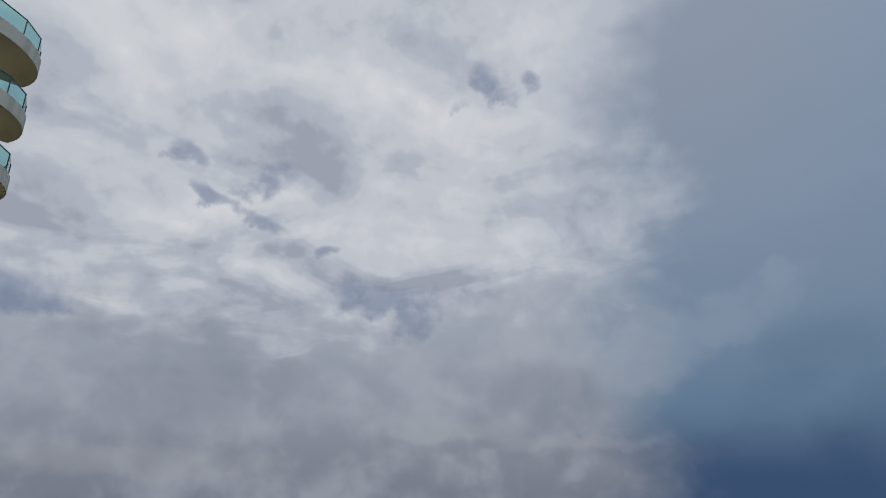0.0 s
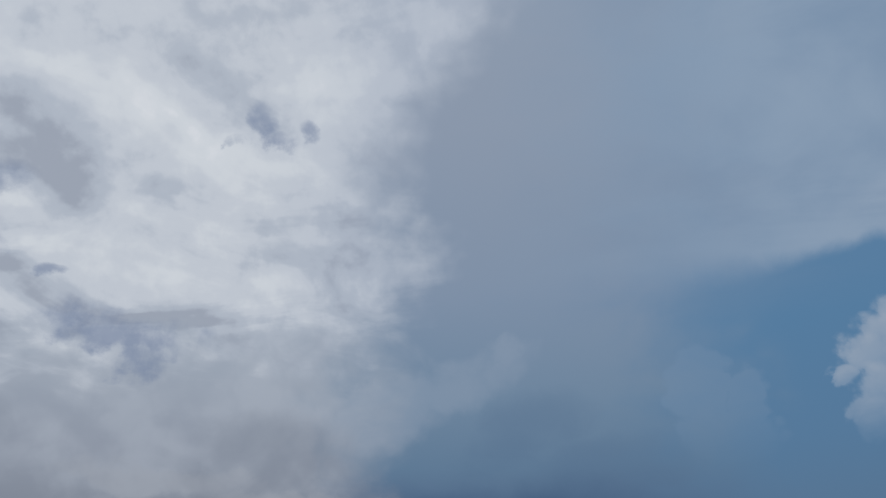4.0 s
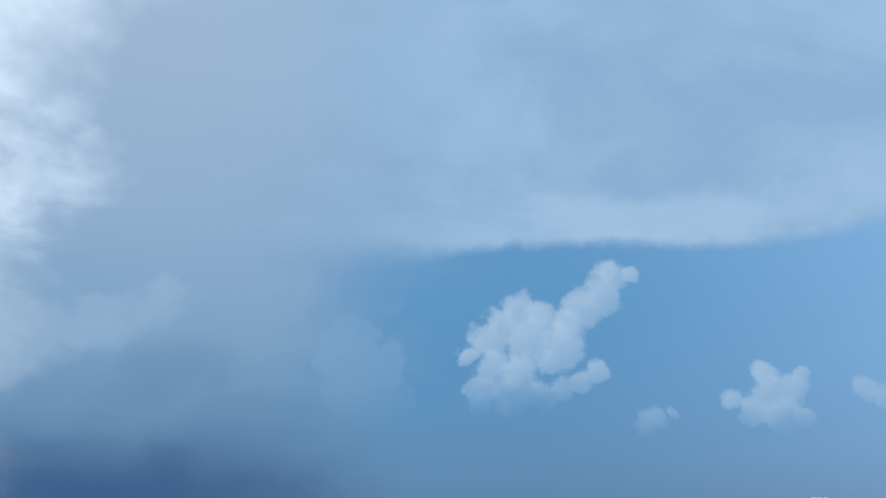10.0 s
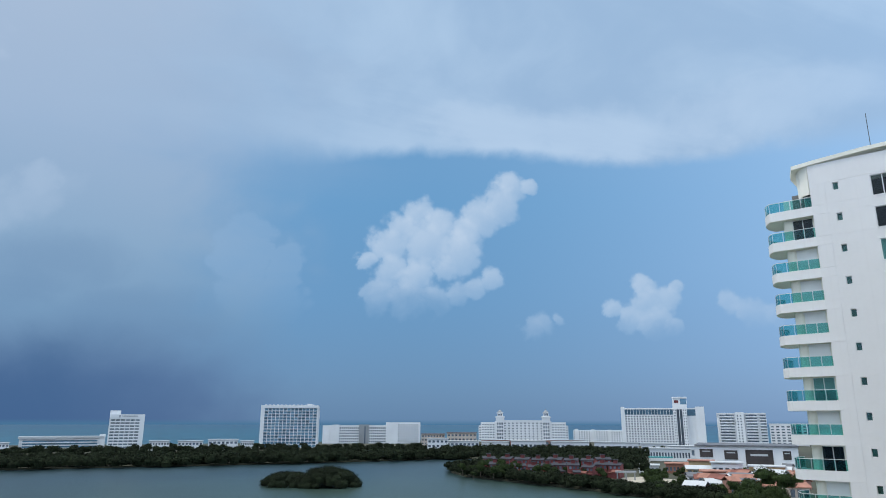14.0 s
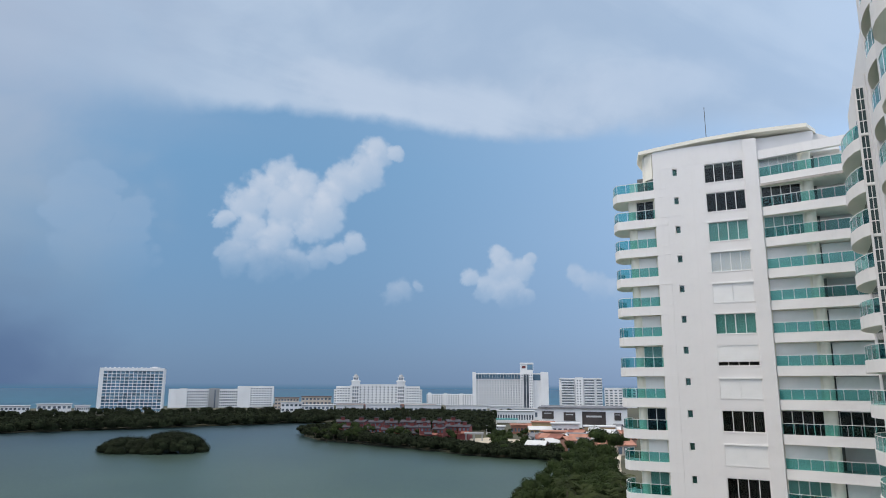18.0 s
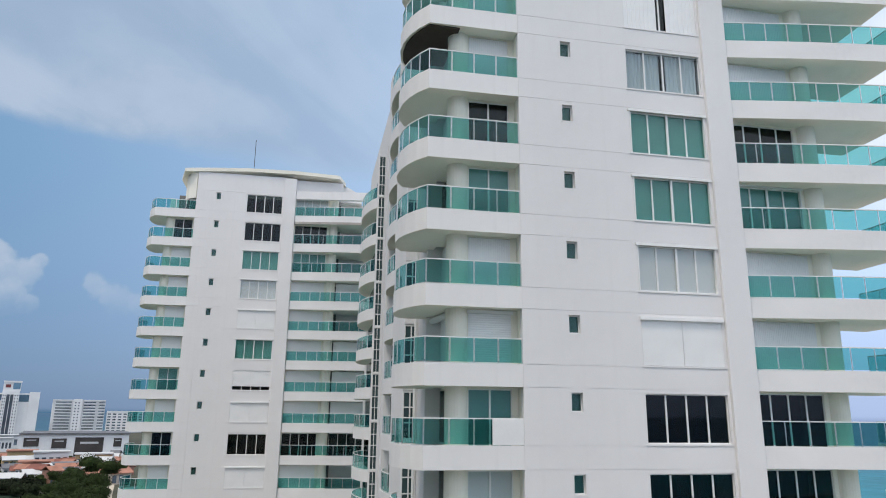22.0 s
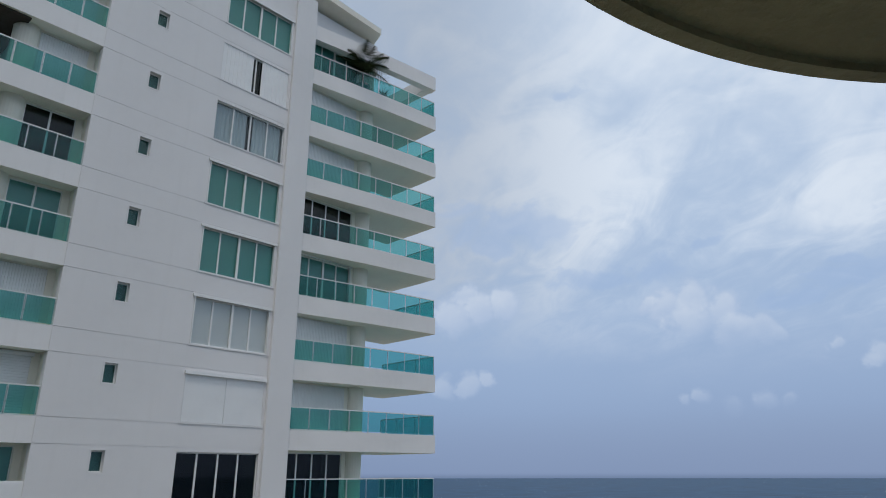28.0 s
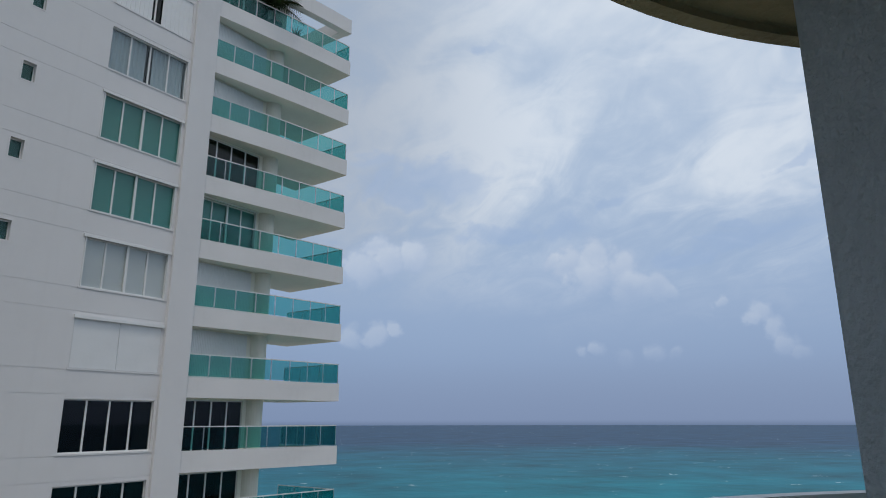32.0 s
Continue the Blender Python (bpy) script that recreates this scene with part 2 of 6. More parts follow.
gloom = mth("MAXIMUM", most([spot(-147.0, 29.2, 9.0, 2.2, -10), spot(-150.0, 34.0, 10.0, 2.0, 10), spot(-130.0, 26.0, 6.0, 1.6, 10), spot(-168.0, 21.0, 6.0, 5.0)]), 0.0)
tone = 0.31 + (grain_a - 0.5) * 0.4 + (grain_b - 0.5) * 0.3 + lit_side * 1.1 + (0.42 - heapy) * 0.25 + shade_a * 0.6 + shade_b * 0.5 + shine * 0.24 - gloom * 0.08 + (up - 0.4) * 0.2
white = ramp(tone, [(0.05, srgb(162, 169, 183, 1.34)), (0.28, srgb(181, 188, 200, 1.38)), (0.50, srgb(199, 204, 213, 1.38)), (0.75, srgb(213, 217, 223, 1.36)), (0.95, srgb(223, 225, 230, 1.36))], "EASE")
white = blend(ease(AZ, -134.0, -116.0, 0.0, 0.38), white, srgb(172, 183, 202, 1.28))
sky = blend(cover * 0.95, sky, white)
HOLES = [(-132.4, 34.7, 1.7, 1.3), (-128.2, 34.6, 1.3, 0.9), (-130.8, 33.4, 1.6, 0.8), (-134.9, 32.9, 1.1, 0.5), (-151.6, 26.3, 2.6, 1.2, 20), (-159.3, 27.1, 1.8, 0.9), (-156.2, 24.0, 1.8, 0.8, -30), (-152.6, 22.4, 2.2, 0.7, -25), (-146.8, 20.4, 1.4, 0.5, 10), (-140.4, 16.8, 5.0, 1.5, -4), (-139.4, 14.8, 1.8, 1.6), (-169.1, 14.7, 4.0, 1.4)]
holes = most([spot(o[0], o[1], o[2] * 1.3, o[3] * 1.4, *o[4:5], stir=1.2) for o in HOLES])
sky = blend(ease(holes + (grain_b - 0.5) * 1.2 + (puff - 0.5) * 1.6 + (fine - 0.5) * 2.6, 0.0, 1.3) * 0.62, sky, srgb(112, 130, 164, 1.25))


# heaped clouds: overlapping rounds, each lit from the upper left, with beaded rims
ragged = (0.36 - knobs) * 0.75 + (0.36 - beads) * 0.42 + (fine - 0.5) * 0.9 + (puff - 0.5) * 0.9
flat = wt.nodes.new("ShaderNodeCombineXYZ")
plug(flat.inputs[0], AZ * 0.973 + (puff - 0.5) * 3.2 + (fine - 0.5) * 1.0), plug(flat.inputs[1], EL + (curl - 0.5) * 2.6 + (puff - 0.5) * 1.0)
lean = EL * 0.8 - AZ * 0.34 + shade_a * 2.0


def cumulus(behind, rounds, dark, light, foot, top=0.88, low=0.1, soft=0.65):
    """Lays one heap of rounds (azimuth, elevation, radius), rear ones first, over the sky so far."""
    tint, body = dark, None
    for az, el, r in rounds:
        n = wt.nodes.new("ShaderNodeVectorMath")
        n.operation = "DISTANCE"
        wt.links.new(flat.outputs[0], n.inputs[0])
        n.inputs[1].default_value = (az * 0.973, el, 0)
        d = mth("MULTIPLY_ADD", Val(n.outputs["Value"]), -1.7 / r, ragged + 1.75)
        k = el * 0.8 - az * 0.34
        sunny = blend(ease(lean, k - 1.2 * r, k + 0.75 * r), dark, light)
        tint = blend(ease(d, 0.0, 1.2, 0.0, 0.55), tint, sunny)
        body = d if body is None else mth("SMOOTH_MAX", body, d, 0.25)
    thick = ease(body, 0.0, soft) * ease(EL + (puff - 0.5) * 4.0 + (0.4 - heapy) * 2.0, foot[0], foot[1], low, top)
    tint = blend(ease(EL + (puff - 0.5) * 3.0, foot[1] + 2.5, foot[0] - 0.5, 0.0, 0.55), tint, dark)
    return blend(thick, behind, tint)


GREYBLUE, MILK = srgb(144, 171, 201), srgb(199, 208, 222)
sky = cumulus(sky, [(-68.7, 19.4, 0.7), (-70.1, 19.5, 1.3), (-71.3, 18.0, 1.7), (-73.0, 17.0, 1.9), (-74.3, 15.6, 1.7), (-78.1, 17.2, 1.6), (-76.6, 16.4, 1.5), (-79.9, 15.8, 1.6), (-81.2, 14.4, 1.9), (-83.0, 13.5, 0.8), (-77.6, 14.5, 2.7), (-75.1, 14.0, 2.2), (-72.0, 11.9, 1.0), (-73.4, 11.2, 1.2), (-80.9, 12.4, 1.8), (-75.0, 10.7, 1.2), (-76.4, 12.7, 1.1), (-78.4, 11.9, 1.6), (-79.9, 11.9, 1.0), (-81.9, 10.4, 1.7), (-79.2, 10.2, 1.8), (-77.0, 10.0, 1.5)], GREYBLUE, MILK, (8.6, 12.6))
sky = cumulus(sky, [(-59.5, 11.0, 1.0), (-57.0, 10.6, 0.8), (-57.9, 9.7, 1.3), (-59.2, 9.6, 1.5), (-62.0, 9.2, 0.9), (-60.6, 8.4, 1.4), (-58.6, 8.0, 1.6), (-57.3, 7.5, 0.9)], GREYBLUE, MILK, (6.6, 9.0), 0.84)
sky = cumulus(sky, [(-68.1, 7.6, 1.1), (-68.9, 7.2, 1.1), (-66.6, 8.1, 0.6)], GREYBLUE, MILK, (6.2, 8.2), 0.4, 0.1, 0.9)
sky = cumulus(sky, [(-52.9, 8.8, 1.1), (-51.4, 8.0, 1.5), (-50.2, 7.9, 1.1)], GREYBLUE, MILK, (6.0, 9.2), 0.5, 0.1, 0.8)

# streaky bright cloud over the open sea, open in places, above the haze
seaward = ease(AZ, -28.0, 10.0)
sheet = streak * 0.7 + ripple_cloud * 0.3 + shade_a * 0.15
rifts = most([spot(17.0, 20.0, 8.0, 2.2, -4, stir=1.4), spot(43.0, 13.6, 6.0, 1.1, 8, stir=1.4), spot(34.1, 18.2, 2.0, 0.8, 20, stir=1.4), spot(23.4, 30.8, 3.0, 0.7, 0, stir=1.4), spot(49.1, 19.8, 3.0, 0.9, 15, stir=1.4), spot(26.3, 16.0, 7.0, 1.3, 0, stir=1.4)])
spread_cloud = ease(sheet + (up - 0.2) * 0.6, 0.20, 0.76) * seaward * ease(EL + (curl - 0.5) * 6.0, 6.0, 20.0, 0.0, 0.85)
sky = blend(spread_cloud, sky, blend(ease(AZ, 8.0, 30.0), blend(ease(sheet, 0.36, 0.66), srgb(188, 202, 222, 1.25), srgb(206, 215, 228, 1.28)), blend(ease(sheet, 0.36, 0.66), srgb(196, 209, 226, 1.76), srgb(217, 224, 233, 1.84))))
sky = blend(ease(rifts + (ripple_cloud - 0.5) * 2.4 + (puff - 0.5), 0.0, 1.0) * 0.45, sky, srgb(156, 181, 218, 1.62))
SEAGREY, SEAWHITE = srgb(172, 189, 216, 1.68), srgb(218, 224, 232, 1.75)
sky = cumulus(sky, [(12.0, 12.6, 2.2), (13.4, 14.6, 1.3), (14.5, 13.3, 1.8), (16.9, 13.8, 1.7), (28.4, 13.0, 1.0), (38.4, 10.1, 0.9), (30.0, 13.2, 1.7), (32.4, 13.6, 1.7), (34.5, 12.5, 1.8), (31.9, 11.7, 2.0), (37.0, 10.6, 1.7), (35.2, 10.4, 2.0)], SEAGREY, SEAWHITE, (8.6, 12.8), 0.80, 0.1, 0.9)
sky = cumulus(sky, [(11.6, 6.8, 1.2), (13.7, 6.9, 1.1), (15.2, 7.1, 0.8), (30.6, 5.4, 0.8), (32.1, 5.8, 0.9), (34.1, 5.2, 1.1), (36.7, 5.5, 1.0), (38.1, 5.2, 0.8), (41.6, 9.0, 0.6), (44.4, 7.9, 1.1), (43.5, 7.3, 0.9), (45.3, 6.8, 1.1), (46.3, 5.7, 1.0), (47.2, 4.9, 0.7)], SEAGREY, SEAWHITE, (4.4, 6.8), 0.45, 0.08, 1.1)

# sea haze, and the last of the sea beneath it
sky = blend(ease(EL, 7.0, 0.0) * 0.5 * ease(AZ, -30.0, 10.0), sky, srgb(130, 147, 179, 1.82))
sky = blend(ease(EL, 0.15, -0.42), sky, blend(ease(AZ, -40.0, 0.0), srgb(72, 110, 140), srgb(114, 132, 163, 1.6)))
sky = blend(ease(EL, -0.5, -4.0), sky, srgb(70, 100, 125))
# the unseen upper sky brightens towards the veiled sun
sx, sy, sz = aim(SUN_AZ, SUN_EL)
near = dx * sx + dy * sy + dz * sz
sky = blend(ease(EL, 46.0, 62.0) * 0.8, sky, (0.72, 0.76, 0.82, 1.0))
glow = ease(near, 0.80, 1.0) * ease(EL, 44.0, 54.0)
sky = blend(glow, sky, (1.6, 1.55, 1.45, 1.0))
bg = wt.nodes.new("ShaderNodeBackground")
bg.inputs[1].default_value = 1.0
wt.links.new(sky.s, bg.inputs[0])
wout = wt.nodes.new("ShaderNodeOutputWorld")
wt.links.new(bg.outputs[0], wout.inputs[0])

sun = new("sun", bpy.data.lights.new("sun", "SUN"))
sun.data.energy, sun.data.angle, sun.data.color = 1.8, radians(14), (1.0, 0.96, 0.9)
sun.matrix_world = look(60 * aim(SUN_AZ, SUN_EL) + Vector((0, 0, 60)), (0, 0, 60))

# ---- materials ----
def material(name, colour, rough=0.7, metal=0.0, scale=2.0, vary=0.08, bump=0.15, bscale=60.0, spread=0.0, streak=0.0, stain=(0.35, 0.33, 0.30), island=False, spec=0.5):
    """A painted, rendered or grown surface: broad mottling, fine grain, optional rain streaks and per-object spread."""
    m = bpy.data.materials.new(name)
    m.use_nodes = True
    nt = m.node_tree
    p = nt.nodes["Principled BSDF"]
    tc = nt.nodes.new("ShaderNodeTexCoord")
    def noise_at(s, d, stretch=None):
        n = nt.nodes.new("ShaderNodeTexNoise")
        n.inputs["Scale"].default_value, n.inputs["Detail"].default_value = s, d
        if stretch:
            mp = nt.nodes.new("ShaderNodeMapping")
            mp.inputs["Scale"].default_value = stretch
            nt.links.new(tc.outputs["Object"], mp.inputs[0])
            nt.links.new(mp.outputs[0], n.inputs[0])
        else:
            nt.links.new(tc.outputs["Object"], n.inputs[0])
        return n
    def mixc(fac, a, b, mode="MIX"):
        n = nt.nodes.new("ShaderNodeMix")
        n.data_type, n.blend_type = "RGBA", mode
        for i, v in ((0, fac), (6, a), (7, b)):
            if isinstance(v, bpy.types.NodeSocket):
                nt.links.new(v, n.inputs[i])
            else:
                n.inputs[i].default_value = v
        return n.outputs[2]
    def rng(v, a, b, c, d):
        n = nt.nodes.new("ShaderNodeMapRange")
        nt.links.new(v, n.inputs[0])
        for i, w in enumerate((a, b, c, d)):
            n.inputs[i + 1].default_value = w
        return n.outputs[0]
    broad, grain = noise_at(scale * 0.25, 4), noise_at(scale * 4, 5)
    base = tuple(colour) + (1,)
    dark = tuple(c * (1 - 2.2 * vary) for c in colour) + (1,)
    lite = tuple(min(1, c * (1 + 1.2 * vary)) for c in colour) + (1,)
    col = mixc(rng(broad.outputs[0], 0.3, 0.7, 0, 1), dark, lite)
    col = mixc(rng(grain.outputs[0], 0.35, 0.65, 0, 0.5), col, base)
    if streak:
        st = noise_at(1.0, 5, (2.2, 2.2, 0.16))
        pat = noise_at(0.35, 3)
        mu = nt.nodes.new("ShaderNodeMath")
        mu.operation = "MULTIPLY"
        nt.links.new(rng(st.outputs[0], 0.52, 0.75, 0, 1), mu.inputs[0])
        nt.links.new(rng(pat.outputs[0], 0.4, 0.65, 0, streak), mu.inputs[1])
        col = mixc(mu.outputs[0], col, tuple(stain) + (1,))
    if spread or island:
        src = nt.nodes.new("ShaderNodeNewGeometry" if island else "ShaderNodeObjectInfo")
        v = src.outputs["Random Per Island" if island else "Random"]
        hs = nt.nodes.new("ShaderNodeHueSaturation")
        nt.links.new(rng(v, 0, 1, 1 - (spread or 0.3), 1 + (spread or 0.3)), hs.inputs["Value"])
        nt.links.new(col, hs.inputs["Color"])
        col = hs.outputs[0]
    nt.links.new(col, p.inputs["Base Color"])
    p.inputs["Metallic"].default_value = metal
    p.inputs["Specular IOR Level"].default_value = spec
    nt.links.new(rng(grain.outputs[0], 0.3, 0.7, max(0.03, rough - 0.08), min(1, rough + 0.08)), p.inputs["Roughness"])
    if bump:
        b = nt.nodes.new("ShaderNodeBump")
        b.inputs["Strength"].default_value, b.inputs["Distance"].default_value = bump, 0.02
        nt.links.new(noise_at(bscale, 3).outputs[0], b.inputs["Height"])
        nt.links.new(b.outputs[0], p.inputs["Normal"])
    return m


def glass(name, tint, rough=0.02, gloss=0.9):
    """Thin tinted sheet: what lies behind shows through the tint, with a mirror film over it."""
    m = bpy.data.materials.new(name)
    m.use_nodes = True
    nt = m.node_tree
    nt.nodes.clear()
    tr, gl = nt.nodes.new("ShaderNodeBsdfTransparent"), nt.nodes.new("ShaderNodeBsdfGlossy")
    tr.inputs[0].default_value = tuple(tint) + (1,)
    gl.inputs[0].default_value, gl.inputs["Roughness"].default_value = (gloss, gloss, gloss, 1), rough
    lw, pw, fr = nt.nodes.new("ShaderNodeLayerWeight"), nt.nodes.new("ShaderNodeMath"), nt.nodes.new("ShaderNodeMath")
    pw.operation, fr.operation = "POWER", "MULTIPLY_ADD"
    nt.links.new(lw.outputs["Facing"], pw.inputs[0])
    pw.inputs[1].default_value = 4.0
    nt.links.new(pw.outputs[0], fr.inputs[0])
    fr.inputs[1].default_value, fr.inputs[2].default_value = 0.5, 0.03
    mx, out = nt.nodes.new("ShaderNodeMixShader"), nt.nodes.new("ShaderNodeOutputMaterial")
    tc, ns, bp = nt.nodes.new("ShaderNodeTexCoord"), nt.nodes.new("ShaderNodeTexNoise"), nt.nodes.new("ShaderNodeBump")
    ns.inputs["Scale"].default_value = 0.9
    bp.inputs["Strength"].default_value, bp.inputs["Distance"].default_value = 0.08, 0.05
    nt.links.new(tc.outputs["Object"], ns.inputs[0]), nt.links.new(ns.outputs[0], bp.inputs["Height"])
    nt.links.new(bp.outputs[0], gl.inputs["Normal"])
    nt.links.new(fr.outputs[0], mx.inputs[0]), nt.links.new(tr.outputs[0], mx.inputs[1]), nt.links.new(gl.outputs[0], mx.inputs[2])
    nt.links.new(mx.outputs[0], out.inputs[0])
    return m


STUCCO = material("white_stucco", (0.735, 0.72, 0.72), 0.75, scale=0.8, vary=0.03, bump=0.12, bscale=40, streak=0.07)
FASCIA = material("white_fascia_paint", (0.76, 0.745, 0.74), 0.65, scale=1.2, vary=0.04, bump=0.10, bscale=30, streak=0.13)
SOFFIT = material("cream_soffit_paint", (0.82, 0.795, 0.72), 0.8, scale=1.0, vary=0.05, bump=0.1)
CREAM = material("cream_wall_paint", (0.80, 0.77, 0.68), 0.8, scale=1.0, vary=0.04, bump=0.1, streak=0.12)
SHUTTER = material("white_shutter_slats", (0.78, 0.78, 0.78), 0.5, scale=3.0, vary=0.03, bump=0.05)
FRAME = material("white_aluminium", (0.76, 0.76, 0.75), 0.4, scale=3.0, vary=0.02, bump=0.02)
DARKFRAME = material("dark_bronze_aluminium", (0.05, 0.055, 0.055), 0.4, scale=3.0, vary=0.1, bump=0.02)
STEEL = material("satin_steel_post", (0.62, 0.64, 0.65), 0.3, 0.9, scale=4.0, vary=0.05, bump=0.02)
# dark grey that paints the shade of rooms behind the glass
ROOM = material("room_shade_grey", (0.16, 0.16, 0.155), 0.9, scale=1.0, vary=0.15, bump=0.05)
GLOOM = material("grey_inner_wall", (0.30, 0.30, 0.29), 0.9, scale=1.0, vary=0.1, bump=0.05)
BLIND = material("drawn_pale_blind", (0.60, 0.62, 0.61), 0.9, scale=2.0, vary=0.05, bump=0.1)
CURTAIN = material("pleated_white_curtain", (0.75, 0.75, 0.74), 0.9, scale=2.0, vary=0.05, bump=0.1)
BROWN = material("dark_brown_timber_lining", (0.035, 0.022, 0.015), 0.7, scale=2.0, vary=0.2, bump=0.2)
CONCRETE = material("weathered_roof_edge", (0.42, 0.39, 0.36), 0.9, scale=2.0, vary=0.2, bump=0.5, bscale=12)
RAIL_GLASS = glass("green_tinted_rail_glass", (0.46, 0.765, 0.745))
PANE_GLASS = glass("green_tinted_window_glass", (0.59, 0.79, 0.77))
CLEAR_GLASS = glass("grey_window_glass", (0.96, 0.97, 0.97))
CURTAIN_GLASS = glass("smoky_window_glass", (0.80, 0.85, 0.87))
SHAFTGLASS = material("dark_tinted_stair_glazing", (0.045, 0.075, 0.08), 0.08, scale=0.6, vary=0.25, bump=0.0)
DARK_GLASS = glass("dark_window_glass", (0.32, 0.38, 0.37))

# ---- building helpers ----
def box(bm, x0, x1, y0, y1, z0, z1):
    v = [bm.verts.new(p) for p in ((x0, y0, z0), (x1, y0, z0), (x1, y1, z0), (x0, y1, z0), (x0, y0, z1), (x1, y0, z1), (x1, y1, z1), (x0, y1, z1))]
    for f in ((3, 2, 1, 0), (4, 5, 6, 7), (0, 1, 5, 4), (1, 2, 6, 5), (2, 3, 7, 6), (3, 0, 4, 7)):
        bm.faces.new([v[i] for i in f])
    return bm


def prism(bm, pts, z0, z1):
    lo, hi = [bm.verts.new((x, y, z0)) for x, y in pts], [bm.verts.new((x, y, z1)) for x, y in pts]
    n = len(pts)
    area = sum(pts[i][0] * pts[(i + 1) % n][1] - pts[(i + 1) % n][0] * pts[i][1] for i in range(n))
    if area < 0:
        lo, hi = lo[::-1], hi[::-1]
    bm.faces.new(lo[::-1]), bm.faces.new(hi)
    for i in range(n):
        j = (i + 1) % n
        bm.faces.new((lo[i], lo[j], hi[j], hi[i]))
    return bm


def ribbon(bm, pts, off, z0, z1):
    """A wall of thickness off that follows an open line."""
    n = len(pts)
    nrm = []
    for i in range(n):
        a, b = Vector(pts[max(i - 1, 0)]), Vector(pts[min(i + 1, n - 1)])
        d = (b - a).normalized()
        nrm.append(Vector((-d.y, d.x)))
    back = [Vector(p) + off * m for p, m in zip(pts, nrm)]
    rows = [[bm.verts.new((p[0], p[1], z)) for p, z in ((f, z0), (f, z1), (b, z1), (b, z0))] for f, b in zip(pts, back)]
    for p, q in zip(rows, rows[1:]):
        for i in range(4):
            bm.faces.new((p[i], q[i], q[(i + 1) % 4], p[(i + 1) % 4]))
    bm.faces.new(rows[0]), bm.faces.new(rows[-1][::-1])
    return bm


def panel(bm, xs, zs, holes, y0, y1):
    """One slab in the x-z plane, cut by grid lines, with the listed cells left open: openings go right through."""
    def solid(i, j):
        return 0 <= i < len(xs) - 1 and 0 <= j < len(zs) - 1 and (i, j) not in holes
    seen = {}
    def v(i, j, k):
        if (i, j, k) not in seen:
            seen[i, j, k] = bm.verts.new((xs[i], (y0, y1)[k], zs[j]))
        return seen[i, j, k]
    for i in range(len(xs) - 1):
        for j in range(len(zs) - 1):
            if not solid(i, j):
                continue
            bm.faces.new((v(i, j, 0), v(i + 1, j, 0), v(i + 1, j + 1, 0), v(i, j + 1, 0)))
            bm.faces.new((v(i, j, 1), v(i, j + 1, 1), v(i + 1, j + 1, 1), v(i + 1, j, 1)))
            if not solid(i - 1, j):
                bm.faces.new((v(i, j, 0), v(i, j + 1, 0), v(i, j + 1, 1), v(i, j, 1)))
            if not solid(i + 1, j):
                bm.faces.new((v(i + 1, j, 0), v(i + 1, j, 1), v(i + 1, j + 1, 1), v(i + 1, j + 1, 0)))
            if not solid(i, j - 1):
                bm.faces.new((v(i, j, 0), v(i, j, 1), v(i + 1, j, 1), v(i + 1, j, 0)))
            if not solid(i, j + 1):
                bm.faces.new((v(i, j + 1, 0), v(i + 1, j + 1, 0), v(i + 1, j + 1, 1), v(i, j + 1, 1)))
    return bm


def tube(bm, a, b, r, sides=8, r2=None):
    a, b = Vector(a), Vector(b)
    d = (b - a).normalized()
    u = d.orthogonal().normalized()
    w = d.cross(u)
    ring = [[bm.verts.new(p + rr * (math.cos(t) * u + math.sin(t) * w)) for t in (2 * math.pi * i / sides for i in range(sides))] for p, rr in ((a, r), (b, r if r2 is None else r2))]
    for i in range(sides):
        j = (i + 1) % sides
        bm.faces.new((ring[0][i], ring[0][j], ring[1][j], ring[1][i]))
    bm.faces.new(ring[0][::-1]), bm.faces.new(ring[1])
    return bm


def bevel(bm, w=0.02, seg=1):
    bmesh.ops.bevel(bm, geom=[e for e in bm.edges if e.calc_length() > 4 * w], offset=w, segments=seg, affect="EDGES", clamp_overlap=True)
    return bm


def mesh(name, bm, *mats):
    bmesh.ops.recalc_face_normals(bm, faces=bm.faces)
    me = bpy.data.meshes.new(name)
    bm.to_mesh(me)
    bm.free()
    for m in mats:
        me.materials.append(m)
    return me


def put(name, me, parent, loc=(0, 0, 0), rz=0.0, label=""):
    ob = new(name, me)
    ob.parent = parent
    ob.location, ob.rotation_euler = loc, (0, 0, radians(rz))
    return tagged(ob, label)


def part(name, bm, mat, parent, label="", loc=(0, 0, 0)):
    return put(name, mesh(name, bm, mat), parent, loc, 0.0, label)


def empty(name, m, label, category, group="", kind=""):
    ob = new(name)
    ob.matrix_world = m
    return tagged(ob, label, category, group, kind)


def smooth(ob):
    for p in ob.data.polygons:
        p.use_smooth = True
    return ob


BM = bmesh.new

# ---- the apartment towers ----
PITCH, TOP, FLOORS = 3.1, 48.5, 15
LEFT = [(0.0, 0.0), (-3.95, 0.0), (-4.35, 0.55), (-4.66, 1.2), (-4.85, 1.9), (-4.90, 2.7), (-4.78, 3.5), (-4.45, 4.2)]
RIGHT = [(10.25, 0.0), (12.3, -0.36), (14.4, -0.72), (16.5, -1.02), (18.5, -1.27), (18.6, 0.2), (18.65, 1.7), (18.7, 3.0)]
OUTER_L = LEFT + [(-3.0, 4.2), (-3.0, 3.0), (0.0, 3.0)]
OUTER_R = RIGHT + [(15.0, 3.0), (10.25, 3.0)]


